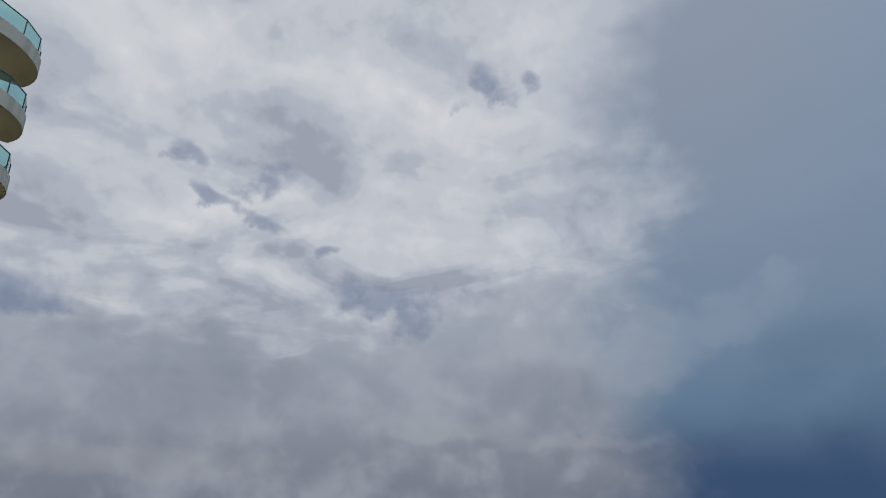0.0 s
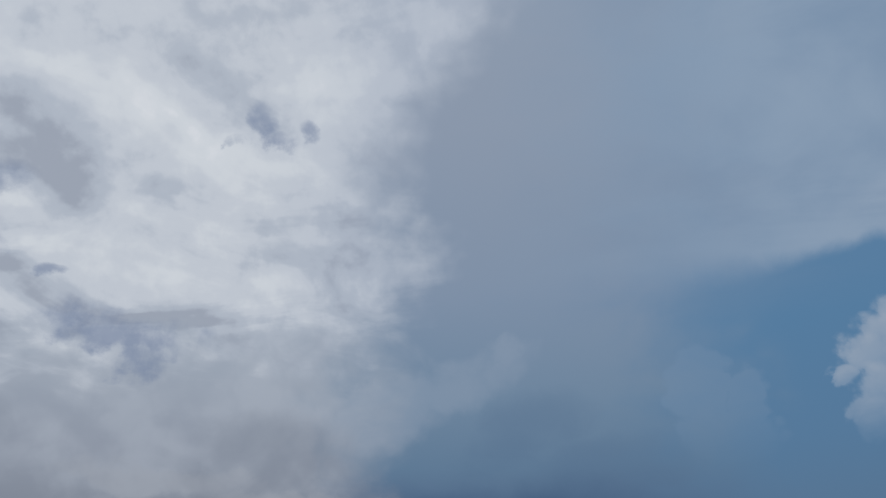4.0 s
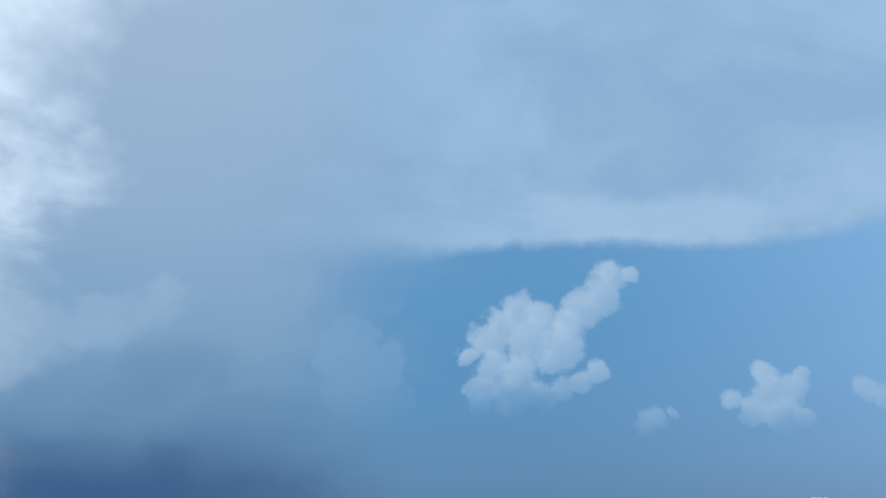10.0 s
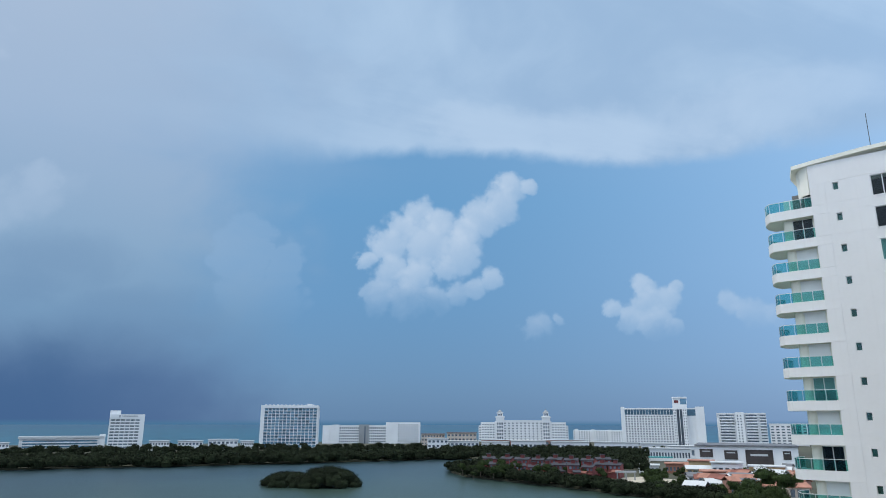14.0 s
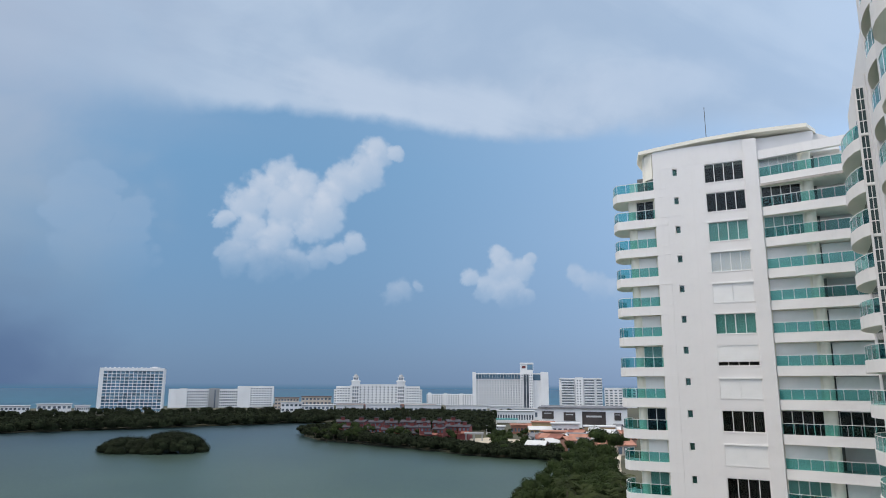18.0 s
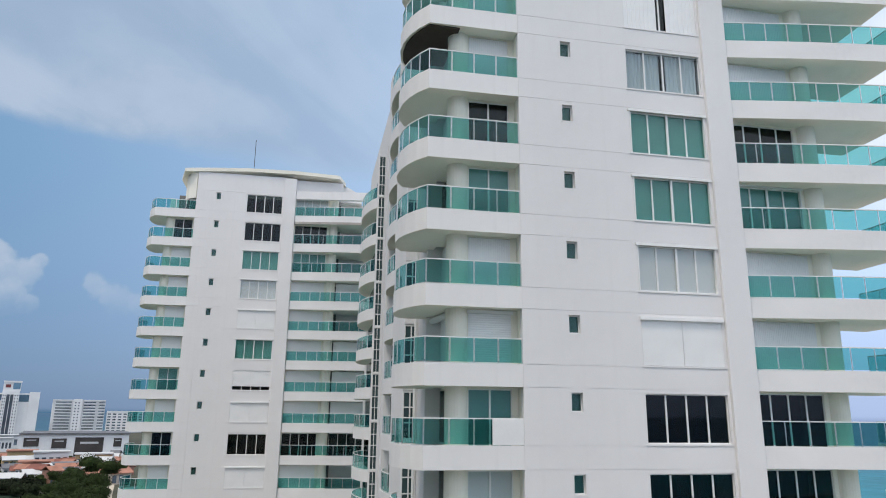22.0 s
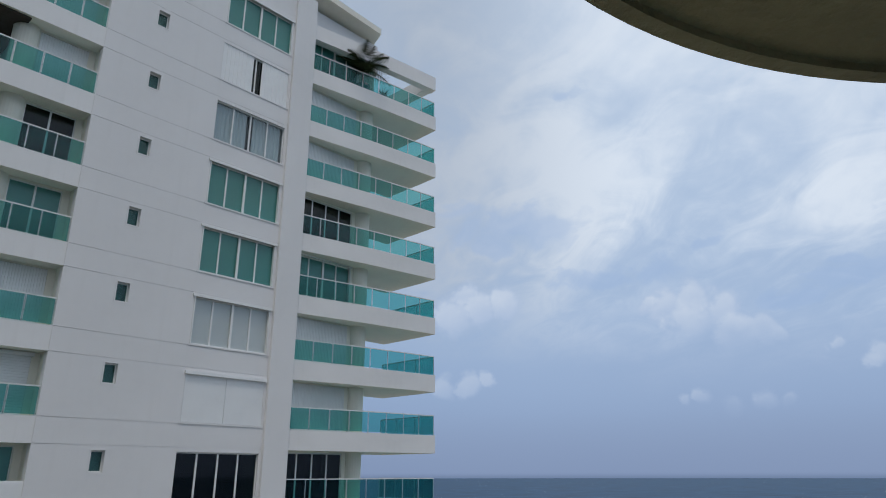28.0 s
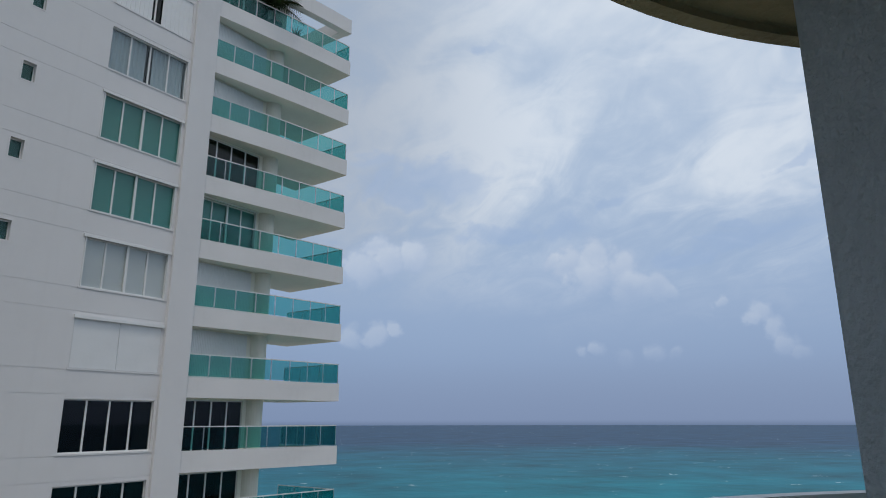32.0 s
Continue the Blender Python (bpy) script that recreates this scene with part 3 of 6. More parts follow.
def along(pts, step):
    """Cut each leg of a line into equal lengths near step."""
    out = [Vector(pts[0])]
    for a, b in zip(pts, pts[1:]):
        a, b = Vector(a), Vector(b)
        n = max(1, round((b - a).length / step))
        out += [a.lerp(b, (i + 1) / n) for i in range(n)]
    return out


def inset(pts, d):
    n, out = len(pts), []
    for i in range(n):
        a, b = Vector(pts[max(i - 1, 0)]), Vector(pts[min(i + 1, n - 1)])
        t = (b - a).normalized()
        out.append(tuple(Vector(pts[i]) + d * Vector((-t.y, t.x))))
    return out


def railing_meshes(line, side):
    """Shared meshes for one railing: list of (name, mesh, place, turn)."""
    got = []
    path = along(line, 1.05)
    pane = {}
    for i, (a, b) in enumerate(zip(path, path[1:])):
        d = b - a
        ln = round(d.length, 2)
        if ln not in pane:
            bm = BM()
            box(bm, 0.035, ln - 0.035, -0.006, 0.006, 0.05, 0.97)
            pane[ln] = mesh("glass_panel", bm, RAIL_GLASS)
        got.append(("glass_panel", pane[ln], (a.x, a.y, 0), math.degrees(math.atan2(d.y, d.x))))
    bm = BM()
    tube(bm, (0, 0, 0), (0, 0, 1.0), 0.022, 6)
    box(bm, -0.045, 0.045, -0.045, 0.045, 0, 0.025)
    post = mesh("post", bm, STEEL)
    for a in path:
        got.append(("post", post, (a.x, a.y, 0), 0.0))
    bm = BM()
    ribbon(bm, [tuple(p) for p in inset([tuple(q) for q in path], -0.025)], 0.05, 0.975, 1.02)
    got.append(("handrail", mesh("handrail", bm, FRAME), (0, 0, 0), 0.0))
    return got


def slab_mesh(outer, outline):
    bm = BM()
    prism(bm, outer, -0.89, -0.12)
    me = mesh("balcony", bm, FASCIA, SOFFIT)
    for p in me.polygons:
        if p.normal.z < -0.9:
            p.material_index = 1
    return me


RAIL_L = railing_meshes(inset(LEFT, -0.09), -1)
RAIL_R = railing_meshes(inset(RIGHT, 0.09), 1)
SLAB_L, SLAB_R = slab_mesh(OUTER_L, LEFT), slab_mesh(OUTER_R, RIGHT)
RAIL_L.append(("kerb", mesh("kerb", ribbon(BM(), LEFT, -0.16, -0.12, 0.0), FASCIA), (0, 0, 0), 0.0))
RAIL_R.append(("kerb", mesh("kerb", ribbon(BM(), RIGHT, 0.16, -0.12, 0.0), FASCIA), (0, 0, 0), 0.0))
PANES = {}


def shared(key, make):
    if key not in PANES:
        PANES[key] = make()
    return PANES[key]


def box_mesh(name, mat, *dims):
    return shared((name, mat.name) + dims, lambda: mesh(name, box(BM(), *dims), mat))


def slats(name, w, h, horizontal, mat=None, pitch=0.09):
    """A closed roll shutter or accordion shutter: a sheet with real ribs."""
    def make():
        bm = BM()
        run, rise = (h, w) if horizontal else (w, h)
        n = max(2, int(run / pitch))
        p = run / n
        deep = 0.012 if horizontal else 0.016
        prof = [(0.0, 0.0)]
        for i in range(n):
            prof += [(i * p + 0.12 * p, -deep), (i * p + 0.84 * p, -deep), ((i + 1) * p, 0.0)]
        prof += [(run, 0.012), (0.0, 0.012)]
        a = [bm.verts.new((0, y, s) if horizontal else (s, y, 0)) for s, y in prof]
        b = [bm.verts.new((rise, y, s) if horizontal else (s, y, rise)) for s, y in prof]
        for i in range(len(prof)):
            j = (i + 1) % len(prof)
            bm.faces.new((a[i], a[j], b[j], b[i]))
        return mesh(name, bm, mat or SHUTTER)
    return shared((name, w, h, horizontal), make)


def opening(tower, x0, x1, y, z0, z1, state, panes):
    """A window or glazed door in a reveal: frame, panes and what stands behind them."""
    w, h = round(x1 - x0, 3), round(z1 - z0, 3)
    win = put("window", shared(("frame", w, h, panes, state == "black"), lambda: frame_mesh(w, h, panes)), tower, (x0, y, z0))
    if state in ("shutter", "ribbed", "slit", "gap"):
        if state == "slit":
            put("shutter", slats("shutter", round(w * 0.45, 2), round(h, 2), False, None, 0.2), win, (0, -0.05, 0))
            put("shutter", slats("shutter", round(w * 0.42, 2), round(h, 2), False, None, 0.2), win, (w * 0.58, -0.05, 0))
        elif state == "gap":
            put("shutter", slats("shutter", w, round(h * 0.8, 2), True), win, (0, -0.05, h * 0.2))
        elif state == "shutter" and panes == 4:
            for i in (0, 1):
                put("shutter", box_mesh("shutter", SHUTTER, 0.012, round(w / 2 - 0.006, 3), -0.09, -0.02, 0.012, round(h - 0.012, 3)), win, (i * w / 2, 0, 0))
        else:
            put("shutter", slats("shutter", round(w - 0.02, 2), round(h - 0.05, 2), state == "shutter"), win, (0.01, -0.05, 0.02))
        if state == "shutter":
            put("shutter_box", box_mesh("shutter_box", SHUTTER, -0.06, w + 0.06, -0.2 if panes == 4 else -0.16, -0.02, 0.0, 0.13), win, (0, 0, h - 0.1))
        if state != "slit":
            return win
    if state in ("teal", "grey") and panes == 4 and w < 3.7:
        put("shutter_track", box_mesh("shutter_track", FRAME, -0.09, w + 0.09, -0.17, -0.02, 0.0, 0.11), win, (0, 0, h))
        put("shutter_track", box_mesh("shutter_track", FRAME, w / 2 - 0.05, w / 2 + 0.05, -0.05, 0.0, 0.0, h), win)
        for x in (0.0, w - 0.05):
            put("shutter_track", box_mesh("shutter_track", FRAME, 0.0, 0.05, -0.13, 0.0, 0.0, h), win, (x, 0, 0))
    if state == "small":
        put("pane", box_mesh("pane", PANE_GLASS, 0.035, w - 0.035, 0.03, 0.042, 0.05, h - 0.05), win)
        put("inner_board", box_mesh("inner_board", GLOOM, 0.03, w - 0.03, 0.1, 0.12, 0.04, h - 0.04), win)
        return win
    mat = {"teal": PANE_GLASS, "grey": CLEAR_GLASS, "curtain": CURTAIN_GLASS}.get(state, DARK_GLASS)
    pw = w / panes
    for i in range(panes):
        put("pane", box_mesh("pane", mat, 0.04, round(pw - 0.04, 3), 0.03, 0.042, 0.05, h - 0.05), win, (i * pw, 0, 0))
    if state in ("teal", "grey"):
        put("blind", box_mesh("blind", BLIND, 0.03, w - 0.03, 0.056, 0.066, 0.04, h - 0.04), win)
    if state == "curtain":
        put("curtain", shared(("curtain", w, h), lambda: curtain_mesh(w, h)), win, (0, 0.12, 0))
    return win


def frame_mesh(w, h, panes):
    xs = [0.0]
    for i in range(panes):
        xs += [w * i / panes + 0.035, w * (i + 1) / panes - 0.035]
    xs.append(w)
    return mesh("window", panel(BM(), xs, [0, 0.05, h - 0.05, h], {(2 * i + 1, 1) for i in range(panes)}, 0, 0.07), FRAME)


def curtain_mesh(w, h):
    bm = BM()
    pts = [(x * w / 60, 0.035 * math.sin(x * 1.9) + 0.02 * math.sin(x * 0.7)) for x in range(2, 59)]
    for lo, hi in ((0, 27), (31, 57)):
        ribbon(bm, pts[lo:hi], 0.01, 0.06, h - 0.06)
    return mesh("curtain", bm, CURTAIN)


J = 0.008
SURROUND = panel(BM(), [1.92, 1.98, 2.46, 2.52], [1.22, 1.28, 2.03, 2.09], {(1, 1)}, -0.008, 0.0)
STOREY = [
    ("wall_panel", mesh("wall_panel", panel(BM(), [1.3, 1.98, 2.46, 5.15, 8.83, 8.95], [J, 0.07, 1.28, 2.03, 2.04, 2.21 - J], {(1, 2), (3, 1), (3, 2), (3, 3)}, 0.0, 0.3), STUCCO)),
    ("wall_panel", mesh("wall_panel", box(BM(), 0.0, 1.3, -0.025, 0.3, J, 2.21 - J), STUCCO)),
    ("spandrel", mesh("spandrel", box(BM(), 1.3, 8.95, 0.0, 0.3, -0.89 + J, -J), STUCCO)),
    ("spandrel", mesh("spandrel", box(BM(), 0.0, 1.3, -0.025, 0.3, -0.89 + J, -J), STUCCO)),
    ("joint", mesh("joint", box(BM(), 0.02, 8.9, 0.014, 0.29, -0.89 - J, -0.89 + J), STUCCO)),
    ("joint", mesh("joint", box(BM(), 0.02, 8.9, 0.014, 0.29, -J, J), STUCCO)),
    ("jamb_wall", mesh("jamb_wall", box(BM(), 0.0, 0.24, 0.3, 0.95, -0.89, 2.21), CREAM)),
    ("window_surround", mesh("window_surround", SURROUND, STUCCO)),
    ("window_sill", mesh("window_sill", box(BM(), 5.08, 8.90, -0.025, 0.0, 0.0, 0.07), STUCCO)),
    ("room_front", mesh("room_front", panel(BM(), [-2.45, -2.07, -0.26, 0.0], [-0.12, 2.14, 2.21], {(1, 0)}, 0.70, 0.95), CREAM)),
    ("room_side", mesh("room_side", box(BM(), -2.62, -2.37, 1.1, 4.2, -0.12, 2.21), CREAM)),
    ("room_front", mesh("room_front", panel(BM(), [10.2, 10.3, 13.75, 14.4], [-0.12, 2.14, 2.21], {(1, 0)}, 0.45, 0.70), CREAM)),
    ("room_side", mesh("room_side", box(BM(), 14.2, 14.45, 0.7, 4.0, -0.12, 2.21), CREAM)),
]


def tower(place, label, states):
    t = empty("apartment_tower", place, label, "apartment tower", "white towers with green glass")
    z = TOP
    for k in range(FLOORS):
        z = TOP - PITCH * k
        left, mid, right = states[k] if k < len(states) else states[3 + (k * 7) % (len(states) - 3)]
        for i, (name, me) in enumerate(STOREY):
            if k or i not in (9, 10):
                put(name, me, t, (0, 0, z))
        for slab, rail, lab in ((SLAB_L, RAIL_L, "curved"), (SLAB_R, RAIL_R, "long")):
            b = put("balcony", slab, t, (0, 0, z), 0, "white balcony slab with green glass railing")
            for name, me, loc, rz in rail:
                put(name, me, b, loc, rz)
        opening(t, 1.98, 2.46, 0.16, z + 1.28, z + 2.03, "small", 1)
        opening(t, 5.15, 8.83, 0.10, z + 0.07, z + 2.04, mid, 4)
        # glazed doors behind the balconies
        if k:
            opening(t, -2.07, -0.26, 0.75, z - 0.1, z + 2.14, left, 2)
        opening(t, 10.3, 13.75, 0.5, z - 0.1, z + 2.14, right, 4)
        if k in (1, 2, 3, 5, 6):
            put("shutter", slats("shutter", 1.8, 2.1, False), t, (-2.64, 3.7, z), -90.0)
        elif k:
            put("side_window", box_mesh("side_window", DARK_GLASS, -2.66, -2.63, 1.9, 3.7, 0.0, 2.1), t, (0, 0, z))
        for x, y in ((-2.50, 0.95), (14.42, 0.50))[0 if k else 1:]:
            put("column", shared("column", lambda: mesh("column", tube(BM(), (0, 0, -0.12), (0, 0, 2.21), 0.46, 24), CREAM)), t, (x, y, z))
    # closed body behind
    bm = BM()
    box(bm, -3.3, 15.0, 3.6, 38.0, 0.5, TOP + 2.1)
    part("wall", bm, STUCCO, t)
    # pillar, roof, and dark grey sheets whose colour stands in for indoor shade
    bm = BM()
    box(bm, 8.95, 10.22, -0.16, 1.6, 1.0, TOP + 4.1)
    part("pillar", bevel(bm, 0.02), STUCCO, t)
    for dims in ((0.0, 8.95, 0.0, 0.3, TOP + 2.215, TOP + 4.2), (10.22, 15.3, 0.6, 0.9, TOP + 2.21, TOP + 4.2), (0.0, 0.3, 0.3, 6.0, TOP + 2.21, TOP + 4.2)):
        part("wall_panel", box(BM(), *dims), STUCCO, t)
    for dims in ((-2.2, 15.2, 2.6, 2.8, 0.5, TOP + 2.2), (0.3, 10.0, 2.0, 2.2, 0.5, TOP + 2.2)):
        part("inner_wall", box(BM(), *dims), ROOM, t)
    bm = BM()
    pts = [(-1.4, -0.06), (0.5, -0.12), (5.0, -0.2), (10.0, -0.3), (14.8, -0.25), (15.6, 2.0), (15.6, 9.0), (-2.2, 9.0), (-2.2, 3.0)]
    lo = TOP + 4.1
    v0 = [bm.verts.new((x, y, lo + 0.35 * math.sin(max(0, x + 2) / 17 * 3.1) + 0.02 * x)) for x, y in pts]
    v1 = [bm.verts.new(v.co + Vector((0, 0, 0.38))) for v in v0]
    bm.faces.new(v0[::-1]), bm.faces.new(v1)
    for i in range(len(pts)):
        k = (i + 1) % len(pts)
        bm.faces.new((v0[i], v0[k], v1[k], v1[i]))
    part("roof", bm, CREAM, t, "thin cream roof slab rising to one side")
    opening(t, -0.75, -0.05, 0.75, TOP - 0.1, TOP + 1.28, "teal", 1)
    part("penthouse_wall", ribbon(BM(), [(-0.1, 0.05), (-0.9, 0.5), (-1.35, 1.4), (-1.5, 2.8), (-1.45, 5.0)], -0.2, TOP + 1.3, TOP + 4.12), SOFFIT, t, "curved cream penthouse wall")
    part("terrace_beam", ribbon(BM(), RIGHT[:5], 0.45, TOP + 1.85, TOP + 2.75), FASCIA, t)
    part("terrace_beam", box(BM(), 18.0, 18.5, -0.8, 4.0, TOP + 1.86, TOP + 2.74), FASCIA, t)
    return t


B_STATES = [("shutter", "teal", "teal"), ("ribbed", "slit", "ribbed"), ("ribbed", "curtain", "ribbed"), ("dark", "teal", "dark"), ("teal", "teal", "teal"), ("ribbed", "grey", "ribbed"), ("shutter", "shutter", "ribbed"), ("teal", "dark", "dark"), ("grey", "dark", "dark")]
A_STATES = [("teal", "dark", "grey"), ("dark", "dark", "dark"), ("ribbed", "teal", "teal"), ("ribbed", "grey", "ribbed"), ("shutter", "shutter", "ribbed"), ("shutter", "teal", "ribbed"), ("teal", "gap", "ribbed"), ("shutter", "shutter", "ribbed"), ("dark", "dark", "dark"), ("shutter", "shutter", "ribbed"), ("teal", "dark", "teal")]


def side_frame():
    """Frame of the narrow bay window that looks along the facade."""
    bm = BM()
    for x in (-3.95, -3.64, -3.36):
        box(bm, x, x + 0.06, 6.0, 6.12, 0.0, 2.15)
    for z in (0.0, 0.7, 1.4, 2.09):
        box(bm, -3.89, -3.36, 6.02, 6.1, z, z + 0.06)
    return bm


def second_bay(t):
    """The farther half of the long balconies, beyond the round columns."""
    slab = mesh("balcony", prism(BM(), [(18.5, -1.27), (24.5, -1.9), (24.5, 3.0), (18.65, 3.0), (18.6, 0.2)], -0.89, -0.12), FASCIA)
    rail = railing_meshes([(18.55, -1.2), (24.5, -1.83)], 1)
    wall = {3: "ribbed", 5: "ribbed", 6: "ribbed", 7: "ribbed", 8: "dark", 10: "ribbed"}
    for k in range(FLOORS):
        z = TOP - PITCH * k
        b = put("balcony", slab, t, (0, 0, z), 0, "white balcony slab with green glass railing")
        for name, me, loc, rz in rail:
            put(name, me, b, loc, rz)
        if k in wall:
            opening(t, 15.0, 18.6, 0.5, z - 0.1, z + 2.14, wall[k], 4)
            put("room_front", box_mesh("room_front", STUCCO, 18.6, 21.0, 0.4, 0.7, -0.12, 2.21), t, (0, 0, z))
    part("wall", box(BM(), 15.0, 26.0, 3.2, 20.0, 0.5, TOP + 2.6), STUCCO, t)
    bm = BM()
    prof = [(13.5, TOP + 2.5)] + [(13.5 + 4.0 * math.sin(a * math.pi / 20), TOP + 2.5 + 2.25 * math.cos(a * math.pi / 20)) for a in range(11)]
    va, vb = [bm.verts.new((x, 2.2, z)) for x, z in prof], [bm.verts.new((x, 8.5, z)) for x, z in prof]
    bm.faces.new(va), bm.faces.new(vb[::-1])
    for i in range(len(prof)):
        k = (i + 1) % len(prof)
        bm.faces.new((va[i], va[k], vb[k], vb[i]))
    part("penthouse_hood", bm, FASCIA, t, "rounded white end of the roof")
    part("terrace_beam", box(BM(), 18.5, 24.5, -1.35, -0.9, TOP + 1.85, TOP + 2.75), FASCIA, t)


def wing(t):
    """The long side of the near tower: small balconies, a glazed shaft and a far stack of rounded balconies."""
    def oval(y0, y1, s0, s1, n=8):
        return [(s0 + (s1 - s0) * math.sin(math.pi * i / n) ** 0.7, y0 + (y1 - y0) * i / n) for i in range(n + 1)]
    near, far = oval(11.6, 17.6, -3.3, -3.95), oval(27.6, 36.6, -3.3, -4.5)
    for line, k0, wide in ((near, -1, 0), (far, 0, 1)):
        bm = BM()
        prism(bm, line, -0.89, -0.02)
        slab = mesh("balcony", bm, FASCIA, SOFFIT)
        for p in slab.polygons:
            if p.normal.z < -0.9:
                p.material_index = 1
        rail = railing_meshes(inset(line, -0.08), 1)
        for k in range(k0 + 1, FLOORS):
            b = put("balcony", slab, t, (0, 0, TOP - PITCH * k), 0, "small rounded balcony with green glass railing")
            for name, me, loc, rz in rail:
                put(name, me, b, loc, rz)
            if not wide:
                for y0, y1 in ((10.9, 12.5), (16.8, 18.0)):
                    put("pier", box_mesh("pier", STUCCO, -3.72, -3.3, y0, y1, -0.89, 2.21), t, (0, 0, TOP - PITCH * k))
                side = put("window", shared("side_frame", lambda: mesh("window", side_frame(), FRAME)), t, (0, 0, TOP - PITCH * k))
                put("pane", box_mesh("pane", SHAFTGLASS, -3.92, -3.33, 6.06, 6.09, 0.03, 2.12), side)
                put("bay_wall", box_mesh("bay_wall", STUCCO, -3.95, -3.3, 6.13, 9.8, -0.89, 2.21), t, (0, 0, TOP - PITCH * k))
                put("spandrel", box_mesh("spandrel", STUCCO, -3.95, -3.3, 6.0, 6.12, -0.89, 0.0), t, (0, 0, TOP - PITCH * k))
            put("pane", box_mesh("pane", DARK_GLASS, -3.34, -3.31, line[1][1] + 0.6, line[-2][1] - 0.6, 0.0, 2.1), t, (0, 0, TOP - PITCH * k))
    # glazed stair shaft in two stepped strips, with white mullions
    part("stair_shaft", box(BM(), -4.12, -3.3, 20.04, 21.0, 0.5, TOP - 2.5), STUCCO, t, "glazed stair shaft with white mullions")
    part("pier", box(BM(), -3.74, -3.60, 18.6, 20.0, 0.5, TOP - 2.3), STUCCO, t), part("pier", box(BM(), -3.36, -3.30, 18.4, 18.7, 0.5, TOP - 2.3), STUCCO, t), part("pier", box(BM(), -4.22, -4.12, 19.9, 20.3, 0.5, TOP - 2.4), STUCCO, t)
    # backed with the same painted indoor shade as the rooms
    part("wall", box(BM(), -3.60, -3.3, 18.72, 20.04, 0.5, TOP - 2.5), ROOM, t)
    wide_pane = box_mesh("pane", SHAFTGLASS, -4.12, -3.74, 20.0, 20.03, 0.16, 3.06)
    slim_pane = box_mesh("pane", SHAFTGLASS, -3.60, -3.36, 18.68, 18.71, 0.16, 3.06)
    sill = box_mesh("transom", FRAME, -4.12, -3.74, 19.94, 20.0, 0.0, 0.16)
    slim_sill = box_mesh("transom", FRAME, -3.60, -3.36, 18.62, 18.68, 0.0, 0.16)
    bar = box_mesh("transom", FRAME, -4.12, -3.74, 19.96, 20.0, 0.0, 0.05)
    post = box_mesh("mullion", FRAME, -3.945, -3.91, 19.96, 20.0, 0.16, 3.06)
    for k in range(FLOORS):
        z = TOP - PITCH * (k + 1.82)
        for name, me in (("pane", wide_pane), ("pane", slim_pane), ("transom", sill), ("transom", slim_sill), ("mullion", post)):
            put(name, me, t, (0, 0, z))
        for d in (0.9, 1.6, 2.3):
            put("transom", bar, t, (0, 0, z + d))
    # pipes and ledges down the corner beside the rounded balconies
    part("downpipe", tube(BM(), (-3.45, 10.4, 0.5), (-3.45, 10.4, TOP + 1), 0.09), FRAME, t)
    part("downpipe", tube(BM(), (-3.45, 5.7, 0.5), (-3.45, 5.7, TOP + 1), 0.07), FRAME, t)


TURN = 36.5
tower_near = tower(pose(-8.86, 25.70, 0, 0, 0, TURN), "white apartment tower with green glass balconies", B_STATES)
tower_far = tower(pose(-53.06, 50.10, 0, 0, 0, TURN), "white apartment tower with curved roof beside the lagoon", A_STATES)
wing(tower_near)
second_bay(tower_far)
part("ceiling_lining", prism(BM(), inset(LEFT, -0.12)[1:] + [(-2.6, 4.1), (-2.6, 0.15)], TOP - PITCH - 0.97, TOP - PITCH - 0.895), BROWN, tower_near, "dark brown timber ceiling lining")
part("rail_panel", box(BM(), -1.25, 0.0, 0.02, 0.07, TOP - PITCH * 7 + 0.02, TOP - PITCH * 7 + 0.98), SHUTTER, tower_near, "white solid railing panel")
part("awning_roll", tube(BM(), (-2.75, 1.6, TOP - PITCH * 5 - 1.05), (-3.1, 4.1, TOP - PITCH * 5 - 1.05), 0.14, 12), SHUTTER, tower_near, "rolled grey awning under the slab")
bm = BM()
ribbon(bm, [(10.3 + 0.33 * i, -0.012 - 0.172 * 0.33 * i - 0.02 * random.random()) for i in range(25)], -0.05, TOP - 0.95, TOP - 0.70)
part("slab_edge", bm, CONCRETE, tower_far, "crumbling unpainted slab edge")
mast = part("antenna", tube(BM(), (5.2, 4.0, TOP + 4.8), (5.2, 4.0, TOP + 9.9), 0.035, 6), DARKFRAME, tower_far)

# ---- water and land ----
def polar(az, r, z=0.0):
    return Vector((r * math.sin(radians(az)), r * math.cos(radians(az)), z))


